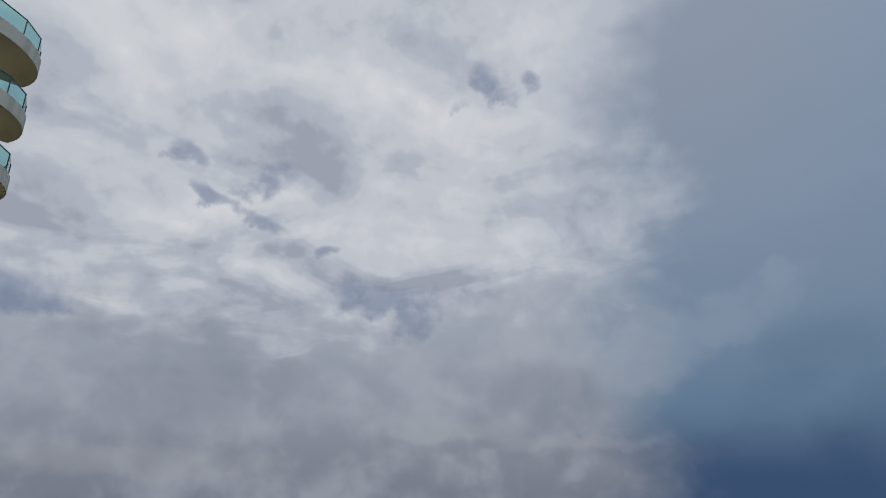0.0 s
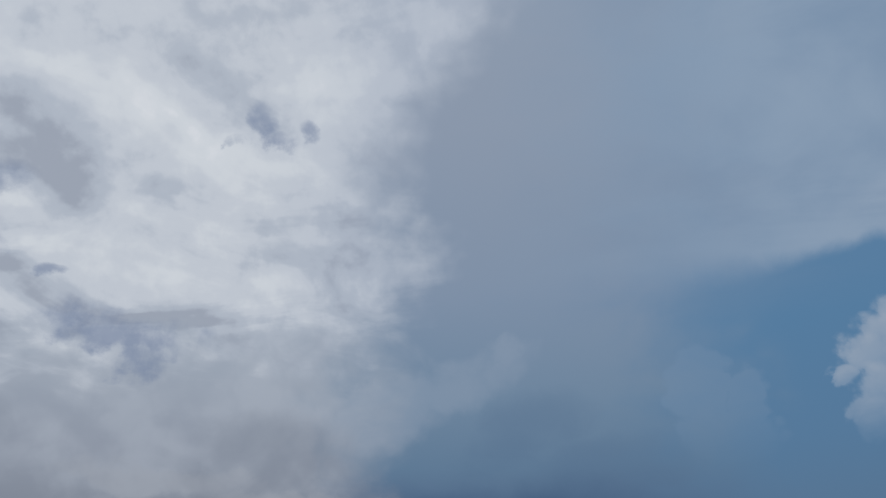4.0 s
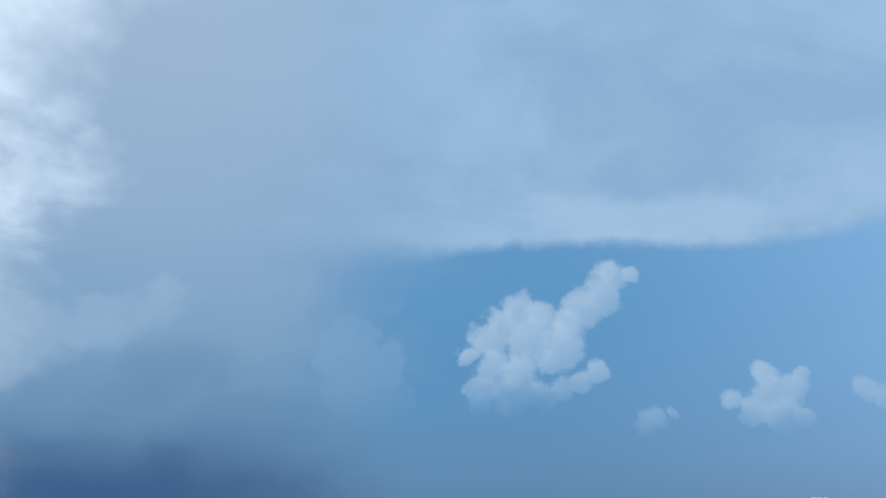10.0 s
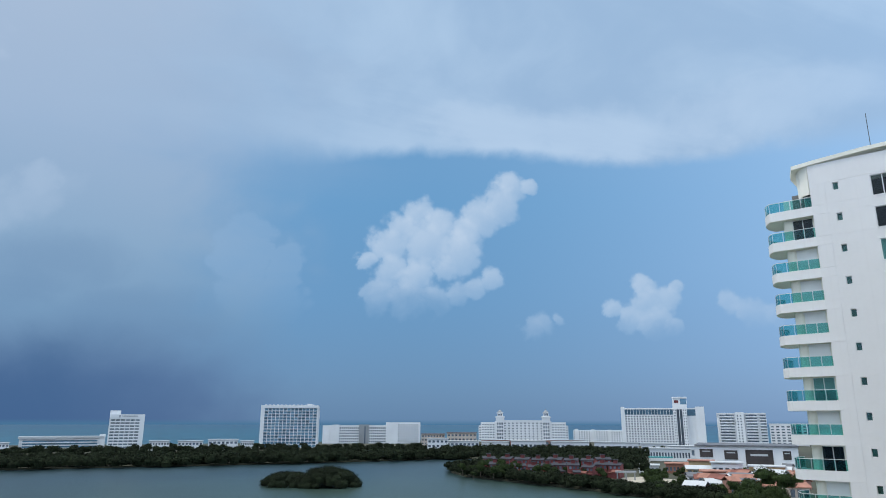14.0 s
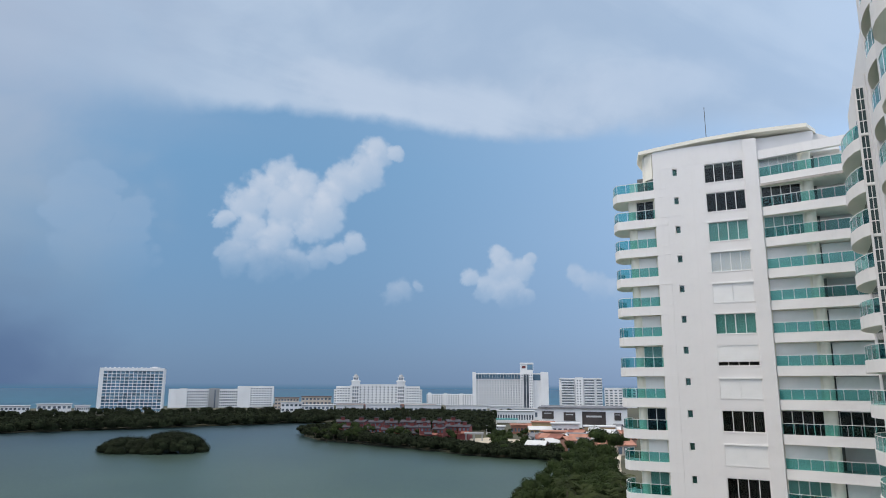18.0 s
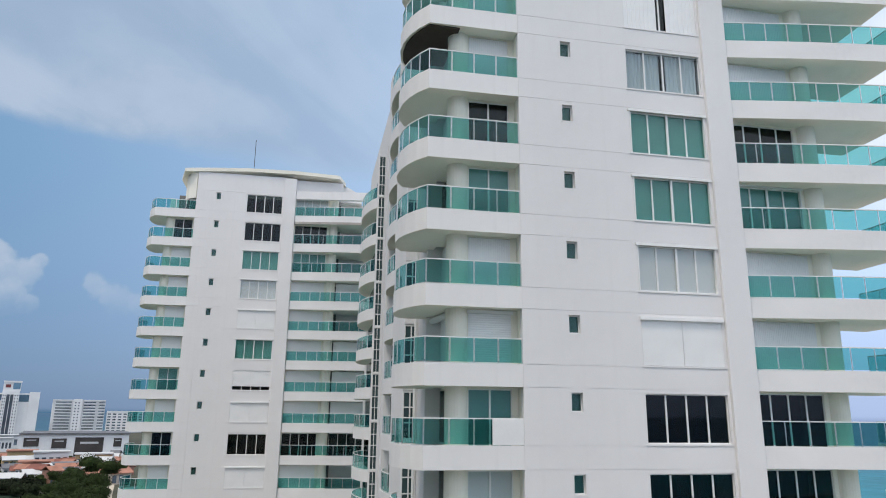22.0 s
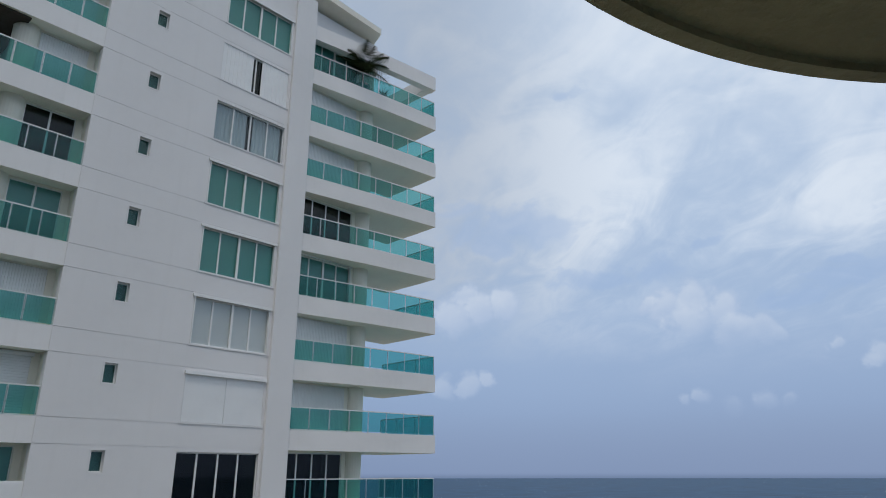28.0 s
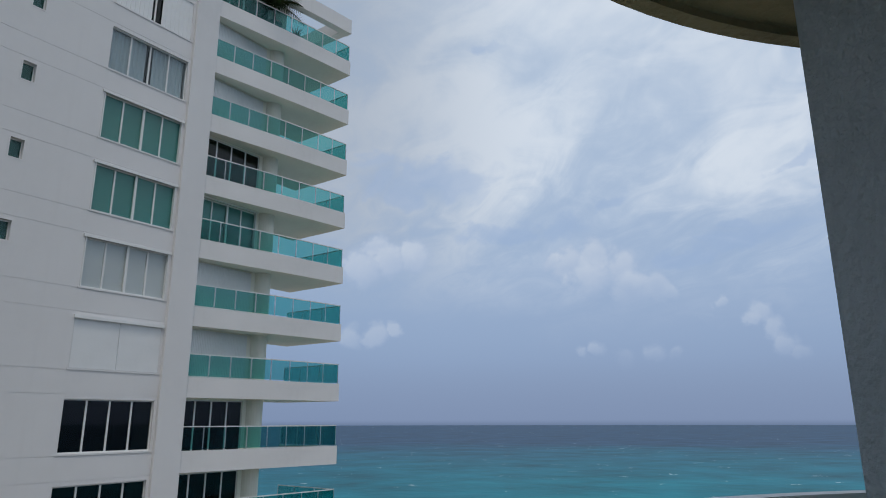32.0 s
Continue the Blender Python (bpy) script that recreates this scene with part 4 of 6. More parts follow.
def water_material(name, deep, shallow, centre, r0, r1, wave, caps=0.0, rough=0.38, ripple=0.6, swell=0.35, spec=0.25):
    m = bpy.data.materials.new(name)
    m.use_nodes = True
    nt = m.node_tree
    p = nt.nodes["Principled BSDF"]
    tc = nt.nodes.new("ShaderNodeTexCoord")
    ln = nt.nodes.new("ShaderNodeVectorMath")
    ln.operation = "DISTANCE"
    ln.inputs[1].default_value = centre
    nt.links.new(tc.outputs["Object"], ln.inputs[0])
    ns = nt.nodes.new("ShaderNodeTexNoise")
    ns.inputs["Scale"].default_value, ns.inputs["Detail"].default_value = 0.006, 5
    nt.links.new(tc.outputs["Object"], ns.inputs[0])
    mr = nt.nodes.new("ShaderNodeMapRange")
    nt.links.new(ln.outputs["Value"], mr.inputs[0])
    mr.inputs[1].default_value, mr.inputs[2].default_value = r0, r1
    ad = nt.nodes.new("ShaderNodeMath")
    ad.operation = "MULTIPLY_ADD"
    nt.links.new(ns.outputs[0], ad.inputs[0])
    ad.inputs[1].default_value = 0.5
    nt.links.new(mr.outputs[0], ad.inputs[2])
    rp = nt.nodes.new("ShaderNodeValToRGB")
    rp.color_ramp.elements[0].position, rp.color_ramp.elements[0].color = 0.2, tuple(shallow) + (1,)
    rp.color_ramp.elements[1].position, rp.color_ramp.elements[1].color = 1.0, tuple(deep) + (1,)
    nt.links.new(ad.outputs[0], rp.inputs[0])
    col = rp.outputs[0]
    sw = nt.nodes.new("ShaderNodeTexNoise")
    sw.inputs["Scale"].default_value, sw.inputs["Detail"].default_value, sw.inputs["Roughness"].default_value = 0.02, 8, 0.65
    nt.links.new(tc.outputs["Object"], sw.inputs[0])
    sv = nt.nodes.new("ShaderNodeMapRange")
    nt.links.new(sw.outputs[0], sv.inputs[0])
    for i, w in enumerate((0.3, 0.7, 1 - swell, 1 + swell)):
        sv.inputs[i + 1].default_value = w
    hs = nt.nodes.new("ShaderNodeHueSaturation")
    nt.links.new(sv.outputs[0], hs.inputs["Value"]), nt.links.new(col, hs.inputs["Color"])
    col = hs.outputs[0]
    if caps:
        wn = nt.nodes.new("ShaderNodeTexNoise")
        wn.inputs["Scale"].default_value, wn.inputs["Detail"].default_value, wn.inputs["Roughness"].default_value = 0.06, 6, 0.75
        nt.links.new(tc.outputs["Object"], wn.inputs[0])
        wr = nt.nodes.new("ShaderNodeMapRange")
        nt.links.new(wn.outputs[0], wr.inputs[0])
        wr.inputs[1].default_value, wr.inputs[2].default_value = caps, caps + 0.02
        mx = nt.nodes.new("ShaderNodeMix")
        mx.data_type = "RGBA"
        nt.links.new(wr.outputs[0], mx.inputs[0]), nt.links.new(col, mx.inputs[6])
        mx.inputs[7].default_value = (0.75, 0.8, 0.82, 1)
        col = mx.outputs[2]
    nt.links.new(col, p.inputs["Base Color"])
    p.inputs["Roughness"].default_value, p.inputs["IOR"].default_value = rough, 1.33
    p.inputs["Specular IOR Level"].default_value = spec
    bn = nt.nodes.new("ShaderNodeTexNoise")
    bn.inputs["Scale"].default_value, bn.inputs["Detail"].default_value = wave, 6
    nt.links.new(tc.outputs["Object"], bn.inputs[0])
    bp = nt.nodes.new("ShaderNodeBump")
    bp.inputs["Strength"].default_value, bp.inputs["Distance"].default_value = ripple, 0.6
    nt.links.new(bn.outputs[0], bp.inputs["Height"]), nt.links.new(bp.outputs[0], p.inputs["Normal"])
    return m


SEA = water_material("open_sea", (0.026, 0.072, 0.140), (0.006, 0.18, 0.235), (150, 130, 0), 110, 1000, 0.12, 0.645, 0.45, 0.6, 0.45, 0.11)
LAGOON = water_material("lagoon_water", (0.021, 0.040, 0.047), (0.045, 0.068, 0.036), (-100, 60, 0), 50, 420, 1.2, 0.0, 0.3, 0.12, 0.2)
GROUND = material("sandy_scrub_ground", (0.055, 0.055, 0.032), 0.95, scale=0.05, vary=0.25, bump=0.4, bscale=1.0)
bm = BM()
prism(bm, [tuple(polar(a, 4940).xy) for a in range(0, 360, 3)], -2.0, -0.3)
sea = tagged(new("water", mesh("water", bm, SEA)), "blue-green open sea with small whitecaps", "sea", "", "structure")

FAR_SHORE = [(-178, 330), (-150, 420), (-125, 470), (-108, 478), (-97, 472), (-88, 483), (-80, 512), (-77, 528), (-74, 530)]
SPIT = [(-75.7, 398), (-74.6, 368), (-72.5, 352), (-70.3, 335), (-65.8, 310), (-61.4, 284), (-57, 279), (-54.8, 268)]
INNER = FAR_SHORE + [(-73.5, 470), (-74.2, 424)] + SPIT + [(-55.4, 215), (-57.8, 165), (-61, 135), (-66, 100), (-78, 55), (-110, 25), (-160, 25), (-178, 30)]
bm = BM()
prism(bm, [tuple(polar(a, r + 3).xy) for a, r in INNER], -0.25, 0.0)
lagoon = tagged(new("water", mesh("water", bm, LAGOON)), "calm grey-green lagoon water", "lagoon", "", "structure")
OUTER = [(-178, 1000), (-150, 1000), (-125, 1000), (-108, 900), (-100, 880), (-90, 900), (-78, 1040), (-66, 1060), (-58, 1010), (-50, 980), (-42, 800), (-32, 480), (-15, 240), (0, 165), (30, 130), (60, 120), (110, 140), (150, 300), (179, 600)]
land = [polar(a, r).xy for a, r in INNER] + [polar(a, r).xy for a, r in OUTER[::-1]]
bm = BM()
prism(bm, [tuple(p) for p in land], -1.5, 1.0)
ground = tagged(new("ground", mesh("ground", bm, GROUND)), "low sandy land with scrub between lagoon and sea", "ground", "", "structure")
SHOAL = water_material("shallow_reef_water", (0.022, 0.066, 0.118), (0.018, 0.08, 0.122), (0, 0, 0), 900, 4600, 0.12)
bm = BM()
ring_in, ring_out = [tuple(polar(a, 700).xy) for a in range(-130, -31, 3)], [tuple(polar(a, 4880).xy) for a in range(-130, -31, 3)]
prism(bm, ring_in + ring_out[::-1], -0.28, -0.26)
shoal = tagged(new("water", mesh("water", bm, SHOAL)), "turquoise shallow sea beyond the hotels", "sea", "", "structure")

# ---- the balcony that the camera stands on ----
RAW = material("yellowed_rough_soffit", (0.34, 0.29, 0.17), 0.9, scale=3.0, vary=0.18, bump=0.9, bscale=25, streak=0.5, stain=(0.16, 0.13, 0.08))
PIER = material("grey_stippled_render", (0.58, 0.58, 0.585), 0.9, scale=4.0, vary=0.10, bump=1.0, bscale=45)
FLOORTILE = material("pale_floor_tile", (0.5, 0.47, 0.42), 0.5, scale=3.0, vary=0.08, bump=0.05)
FEET = EYE_Z - 1.38


def own_edge(grow, n=40):
    """Outline of the rounded balcony, from behind the left hand round to the far right."""
    out = []
    for i in range(n + 1):
        a = radians(215 - i * 150 / n)
        out.append((1.6 + (1.875 + grow) * math.cos(a), (1.66 + grow) * math.sin(a)))
    return out + [(4.6, 1.3 + grow)]


own = empty("apartment_tower", pose(0, 0, FEET), "apartment tower balcony with rough yellowed ceiling and grey pier", "apartment tower")
ring = own_edge(0.0)
body = [(4.6, -1.7), (0.45, -1.7)]
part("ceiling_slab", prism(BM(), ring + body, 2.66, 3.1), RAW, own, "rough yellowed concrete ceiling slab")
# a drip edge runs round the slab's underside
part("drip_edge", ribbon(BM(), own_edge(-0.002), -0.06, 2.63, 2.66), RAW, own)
part("floor_slab", prism(BM(), ring + body, -0.6, 0.0), FASCIA, own)
bm = BM()
box(bm, 1.27, 1.95, 0.55, 1.095, 0.0, 2.655)
part("pier", bevel(bm, 0.025, 2), PIER, own, "grey stippled pier")
bm = BM()
box(bm, 0.45, 14.0, -14.0, -1.7, 0.8 - FEET, 26.0), box(bm, 4.6, 14.0, -1.7, 1.3, 0.8 - FEET, 26.0)
part("wall", bm, STUCCO, own)
RAIL_O = along(own_edge(-0.11)[4:], 0.6)
bm = BM()
ribbon(bm, [tuple(p) for p in inset([tuple(q) for q in RAIL_O], -0.03)], 0.06, 1.145, 1.19)
part("handrail", bm, FRAME, own, "white handrail")
for a, b in zip(RAIL_O[::2], RAIL_O[2::2]):
    d = b - a
    bm = BM()
    box(bm, 0.03, d.length - 0.03, -0.006, 0.006, 0.05, 1.15)
    put("glass_panel", mesh("glass_panel", bm, RAIL_GLASS), own, (a.x, a.y, 0), math.degrees(math.atan2(d.y, d.x)))
    part("post", tube(BM(), (0, 0, 0), (0, 0, 1.17), 0.022), STEEL, own, "", (a.x, a.y, 0))

# ---- the tower behind, whose rounded balconies show at the start ----
def round_line(rx, ry, n=28, a0=-20, a1=200):
    return [(rx * math.cos(radians(a0 + (a1 - a0) * i / n)), ry * math.sin(radians(a0 + (a1 - a0) * i / n))) for i in range(n + 1)]


back_tower = empty("apartment_tower", pose(0.0, -33.4, 0), "cream apartment tower with rounded balconies and teal glass", "apartment tower", "white towers with green glass")
TANSOFFIT = material("tan_soffit", (0.48, 0.38, 0.24), 0.9, scale=1.5, vary=0.15, bump=0.4, bscale=15)
PALE_GLASS = glass("pale_teal_rail_glass", (0.66, 0.87, 0.86))
AGED = material("aged_cream_concrete", (0.80, 0.75, 0.63), 0.85, scale=1.5, vary=0.12, bump=0.5, bscale=15, streak=0.45, stain=(0.30, 0.22, 0.12))
line = round_line(4.85, 3.4)
rail = along(round_line(4.75, 3.3, 11), 3.0)
bm = BM()
prism(bm, line, -0.70, -0.1), ribbon(bm, line, 0.15, -0.1, 0.0)
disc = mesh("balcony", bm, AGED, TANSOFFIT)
# downward faces take the darker tan
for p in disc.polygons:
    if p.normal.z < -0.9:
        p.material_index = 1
bm = BM()
ribbon(bm, [tuple(p) for p in rail], 0.05, 0.86, 0.90)
cap = mesh("handrail", bm, DARKFRAME)
dark_post = mesh("post", tube(BM(), (0, 0, 0), (0, 0, 0.88), 0.028, 6), DARKFRAME)
pane_b = [mesh("glass_panel", box(BM(), 0.03, (b - a).length - 0.03, -0.006, 0.006, 0.03, 0.86), PALE_GLASS) for a, b in zip(rail, rail[1:])]
core = mesh("column", tube(BM(), (0, 0, -0.1), (0, 0, 2.40), 0.55, 20), AGED)
for k in range(16):
    z = EYE_Z + 19.9 - 3.1 * k
    if z < 2:
        break
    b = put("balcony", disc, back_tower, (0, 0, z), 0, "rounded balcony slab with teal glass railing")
    put("handrail", cap, b)
    for i, (p, q) in enumerate(zip(rail, rail[1:])):
        put("glass_panel", pane_b[i], b, (p.x, p.y, 0), math.degrees(math.atan2((q - p).y, (q - p).x)))
    for p in rail:
        put("post", dark_post, b, (p.x, p.y, 0))
    put("column", core, back_tower, (-1.9, 0.9, z))
bm = BM()
box(bm, 2.2, 14.0, -12.0, 0.6, 0.8, EYE_Z + 22)
part("wall", bevel(bm, 0.05), AGED, back_tower)

# ---- greenery ----
LEAF = material("mangrove_leaf", (0.015, 0.021, 0.0105), 0.9, spec=0.1, scale=0.3, vary=0.2, bump=0.0, spread=0.45, island=True)
LEAF_B = material("garden_leaf", (0.024, 0.038, 0.011), 0.85, spec=0.15, scale=0.4, vary=0.2, bump=0.0, spread=0.45, island=True)
BARK = material("grey_bark", (0.13, 0.10, 0.075), 0.9, scale=3.0, vary=0.2, bump=0.5)
rng = np.random.default_rng(7)


def leaf_cloud(centres, radii, squash, count, size):
    """Verts and quads of leaf sprays scattered over lumpy crowns."""
    c = np.repeat(np.asarray(centres, float), count, 0)
    r = np.repeat(np.asarray(radii, float), count)
    n = len(c)
    d = rng.normal(size=(n, 3))
    d /= np.linalg.norm(d, axis=1)[:, None]
    d[:, 2] = np.where(d[:, 2] < -0.35, -d[:, 2], d[:, 2])
    p = c + d * (r * rng.uniform(0.72, 1.06, n))[:, None] * np.array([1, 1, squash])
    a = np.cross(d + rng.normal(0, 0.32, (n, 3)), rng.normal(size=(n, 3)))
    a /= np.linalg.norm(a, axis=1)[:, None] + 1e-9
    b = np.cross(d + rng.normal(0, 0.3, (n, 3)), a)
    b /= np.linalg.norm(b, axis=1)[:, None] + 1e-9
    s = (rng.uniform(0.6, 1.4, n) * (np.repeat(np.asarray(radii), count) * 0 + size))[:, None]
    v = np.stack([p - a * s, p - b * s * 0.6, p + a * s, p + b * s * 0.6], 1).reshape(-1, 3)
    return v, np.arange(4 * n).reshape(-1, 4)


def leaf_mesh(name, *args, mat=None):
    v, q = leaf_cloud(*args)
    me = bpy.data.meshes.new(name)
    v, q = v.tolist(), q.tolist()
    # a dark closed heart in each lump
    for c, r in zip(args[0], args[1]):
        n = len(v)
        for ring, zz in ((0.66, -0.35), (0.70, 0.2), (0.4, 0.55)):
            v += [(c[0] + r * ring * math.cos(k * 1.0472), c[1] + r * ring * math.sin(k * 1.0472), c[2] + r * zz * args[2]) for k in range(6)]
        for k in range(6):
            for lev in (0, 6):
                q.append((n + lev + k, n + lev + (k + 1) % 6, n + lev + 6 + (k + 1) % 6, n + lev + 6 + k))
        q.append(tuple(n + 12 + k for k in range(6)))
    me.from_pydata(v, [], q)
    me.materials.append(mat or LEAF)
    return me


def lumps(x, y, z, r, n):
    """A crown as a heap of smaller rounds."""
    out, rad = [], []
    for i in range(n):
        a, d = rng.uniform(0, 6.28), r * rng.uniform(0.0, 0.75)
        out.append((x + d * math.cos(a), y + d * math.sin(a), z + rng.uniform(-0.25, 0.35) * r)), rad.append(r * rng.uniform(0.38, 0.62))
    return out, rad


def belt(label, spots, leaf, count, mat=LEAF):
    """Dense growth that nobody could count, as one piece of stuff. spots: az, r, half-width, height."""
    cs, rs = [], []
    for az, r, w, h in spots:
        p = polar(az, r)
        c, q = lumps(p.x, p.y, 1.0 + h * 0.5, w, 4)
        cs += c
        rs += q
        cs.append((p.x, p.y, 1.0 + h * 0.35)), rs.append(w * 0.75)
    ob = new("mangrove_belt", leaf_mesh("mangrove_belt", cs, rs, 0.8, count, leaf, mat=mat))
    return tagged(ob, label, "mangrove", "", "stuff")


def shore_r(line, az):
    return float(np.interp(az, [a for a, r in line], [r for a, r in line]))


far_belt = [(az, shore_r(FAR_SHORE, az) - 5 + off, rng.uniform(4.0, 6.5), rng.uniform(3.5, 6.2) - off * 0.015) for az in np.arange(-112, -73.9, 0.45) for off in (2, 13, 30, 62, 100)]
far_belt += [(az, rng.uniform(600, 690), rng.uniform(4, 6), rng.uniform(4.2, 7.4)) for az in np.arange(-112, -62, 0.3)]
far_belt = [(a + rng.uniform(-0.2, 0.2), r + rng.uniform(-6, 6), w, h) for a, r, w, h in far_belt]
belt("dense dark mangrove along the far lagoon shore", far_belt, 0.62, 80)
spit = [(az + rng.uniform(-0.2, 0.2), shore_r(SPIT, az) - 1.5 + off + rng.uniform(-3, 3), rng.uniform(2.6, 4.2), rng.uniform(2.6, 5.2) if az < -63.4 else rng.uniform(1.2, 2.6)) for az in np.arange(-75.7, -55.2, 0.40) for off in (0, 6, 13, 21)]
spit += [(rng.uniform(-75.4, -72.9), rng.uniform(388, 424), rng.uniform(2.6, 4.2), rng.uniform(3.0, 5.5)) for i in range(50)]
belt("mangrove fringe round the red-roofed houses", spit, 0.46, 80)
wood = [(rng.uniform(-76, -60.5), 0, rng.uniform(4, 6.5), rng.uniform(5, 8)) for i in range(300)]
wood = [(a, rng.uniform(548 if a < -73.0 else 410 if a < -61 else 385, 590 if a < -58 else 450), w, h) for a, _, w, h in wood]
wood += [(rng.uniform(-74, -57), rng.uniform(555, 595), rng.uniform(2.5, 4.5), rng.uniform(8, 12)) for i in range(46)]
belt("dark low wood behind the red-roofed houses", wood, 0.55, 70)

cs, rs = [], []
for mid_az, half, far, high, n in ((-85.55, 2.45, 318, 8.8, 120), (-88.45, 2.1, 326, 6.2, 90)):
    for i in range(n):
        a, d = rng.uniform(0, 6.28), rng.uniform(0, 1) ** 0.5
        u, v = d * math.cos(a), d * math.sin(a)
        p = polar(mid_az + half * u, far + 13 * v)
        top = high * (1 - d * d) ** 0.5
        cs.append((p.x, p.y, max(0.6, top - 2.0))), rs.append(rng.uniform(2.0, 3.2))
        cs.append((p.x, p.y, max(0.5, top * 0.4))), rs.append(rng.uniform(2.0, 2.8))
islet = tagged(new("mangrove_island", leaf_mesh("mangrove_island", cs, rs, 0.8, 170, 0.21)), "low dark mangrove island in the lagoon", "mangrove", "", "stuff")

TREES = []
for i, (r, h, lean) in enumerate(((3.6, 8.0, 0.3), (4.4, 9.5, -0.4), (3.0, 7.0, 0.2), (5.6, 11.5, 0.1))):
    c, q = lumps(0, 0, h * 0.68, r, 9)
    crown = leaf_mesh("crown", c, q, 0.85, 260, 0.24, mat=LEAF_B)
    bm = BM()
    tube(bm, (0, 0, 0), (lean * 0.5, 0, h * 0.35), 0.22, 7, 0.16)
    for a in range(5):
        e = Vector(c[a])
        tube(bm, (lean * 0.5, 0, h * 0.33), tuple(e), 0.10, 5, 0.03)
    TREES.append((mesh("trunk", bm, BARK), crown))


def tree(az, r, kind, size, z=1.0):
    p = polar(az, r, z)
    ob = empty("tree", Matrix.Translation(p) @ Matrix.Rotation(rng.uniform(0, 6.28), 4, "Z"), "leafy green tree on the lagoon bank", "tree", "bank trees")
    ob.scale = (size, size, size * rng.uniform(0.9, 1.1))
    put("trunk", TREES[kind][0], ob), put("crown", TREES[kind][1], ob)
    return ob


def shore_az(r):
    return float(np.interp(r, [90, 131, 157, 210, 262], [-64.0, -59.4, -56.9, -54.6, -53.4]))


for r in np.arange(100, 262, 5.5):
    for j in range(5):
        a = shore_az(r) + (0.5 if r < 150 else 1.1) + j * 2.1 * 120 / r + rng.uniform(-0.6, 0.6)
        if a > (-49.0 if r < 135 else -50.8):
            continue
        tree(a, r + rng.uniform(-2, 2), int(rng.integers(0, 3)), rng.uniform(0.62, 0.88))
tree(-51.9, 266, 3, 0.98), tree(-50.6, 262, 3, 0.9), tree(-52.9, 262, 3, 0.72), tree(-53.6, 272, 2, 0.8), tree(-54.2, 280, 0, 0.75), tree(-53.2, 284, 1, 0.7), tree(-52.6, 250, 1, 0.8), tree(-53.3, 252, 0, 0.7)

FROND = material("palm_frond", (0.032, 0.044, 0.014), 0.8, spec=0.15, scale=2.0, vary=0.25, bump=0.1, spread=0.3)


def frond_mesh(name, length, droop, leaflets):
    """A feathered palm leaf: arched stalk with leaflets to both sides."""
    bm = BM()
    pts = [Vector((length * t, 0, length * (0.55 * t - droop * t * t))) for t in (i / leaflets for i in range(leaflets + 1))]
    for a, b in zip(pts, pts[1:]):
        tube(bm, a, b, 0.012 * length, 4)
    for i, p in enumerate(pts[2:]):
        t = (i + 2) / leaflets
        w = length * 0.34 * math.sin(math.pi * min(1, 0.12 + t * 0.85)) + 0.05
        for sgn in (-1, 1):
            tip = p + Vector((w * 0.55, sgn * w, -w * 0.45))
            v = [bm.verts.new(p + Vector((-0.012 * length, 0, 0))), bm.verts.new(p + Vector((0.03 * length, 0, 0))), bm.verts.new(tip)]
            bm.faces.new(v)
    return mesh(name, bm, FROND)


FRONDS = [frond_mesh("frond", 2.6, 0.75, 16), frond_mesh("frond", 2.3, 0.45, 16), frond_mesh("frond", 2.4, 1.0, 16)]


def palm(m, trunk, n, label, size=1.0, group="", tilt=(-35, 25)):
    ob = empty("palm", m, label, "palm", group)
    part("trunk", tube(BM(), (0, 0, 0), (0, 0, trunk), 0.14 * size, 8, 0.09 * size), BARK, ob)
    for i in range(n):
        f = put("frond", FRONDS[i % 3], ob, (0, 0, trunk), 360 / n * i + rng.uniform(-12, 12))
        f.scale = (size,) * 3
        f.rotation_euler.y = radians(rng.uniform(*tilt))
    return ob


for i in range(18):
    a, r = rng.uniform(-54.6, -49.3), rng.uniform(105, 140)
    palm(pose(*polar(a, r, 1.0)), rng.uniform(7.5, 10.0), 13, "tall coconut palm beside the road", 1.25, "roadside palms")

# ---- far buildings ----
CONC = material("white_hotel_paint", (0.74, 0.745, 0.755), 0.8, scale=0.2, vary=0.05, bump=0.05, streak=0.2)
HOTELGLASS = material("dark_hotel_glazing", (0.13, 0.16, 0.20), 0.2, scale=0.4, vary=0.3, bump=0.0, spread=0.4)
BLUEGLASS = material("blue_balcony_glazing", (0.10, 0.19, 0.27), 0.2, scale=0.4, vary=0.3, bump=0.0, spread=0.5)
GREY = material("grey_concrete_panel", (0.28, 0.29, 0.30), 0.85, scale=0.3, vary=0.12, bump=0.1)
TERRA = material("terracotta_tile", (0.36, 0.17, 0.12), 0.85, scale=1.0, vary=0.2, bump=0.3)
SLATE = material("dark_grey_roof", (0.13, 0.135, 0.15), 0.7, scale=0.8, vary=0.2, bump=0.2)
RED = material("dark_red_render", (0.165, 0.04, 0.04), 0.85, scale=0.6, vary=0.2, bump=0.2)
OCHRE = material("ochre_render", (0.50, 0.36, 0.20), 0.85, scale=0.6, vary=0.12, bump=0.2)
WHITEROOF = material("white_sheet_roof", (0.48, 0.49, 0.50), 0.6, scale=0.5, vary=0.06, bump=0.1)
BANNER = material("dark_brown_hoarding", (0.05, 0.04, 0.038), 0.6, scale=0.5, vary=0.3, bump=0.0)
SAND = material("pale_sand", (0.46, 0.41, 0.33), 0.95, scale=0.4, vary=0.12, bump=0.3)
TAN = material("tan_render", (0.55, 0.47, 0.40), 0.85, scale=0.4, vary=0.12, bump=0.1)
BROWNTILE = material("brown_roof_tile", (0.16, 0.09, 0.07), 0.85, scale=0.6, vary=0.2, bump=0.2)
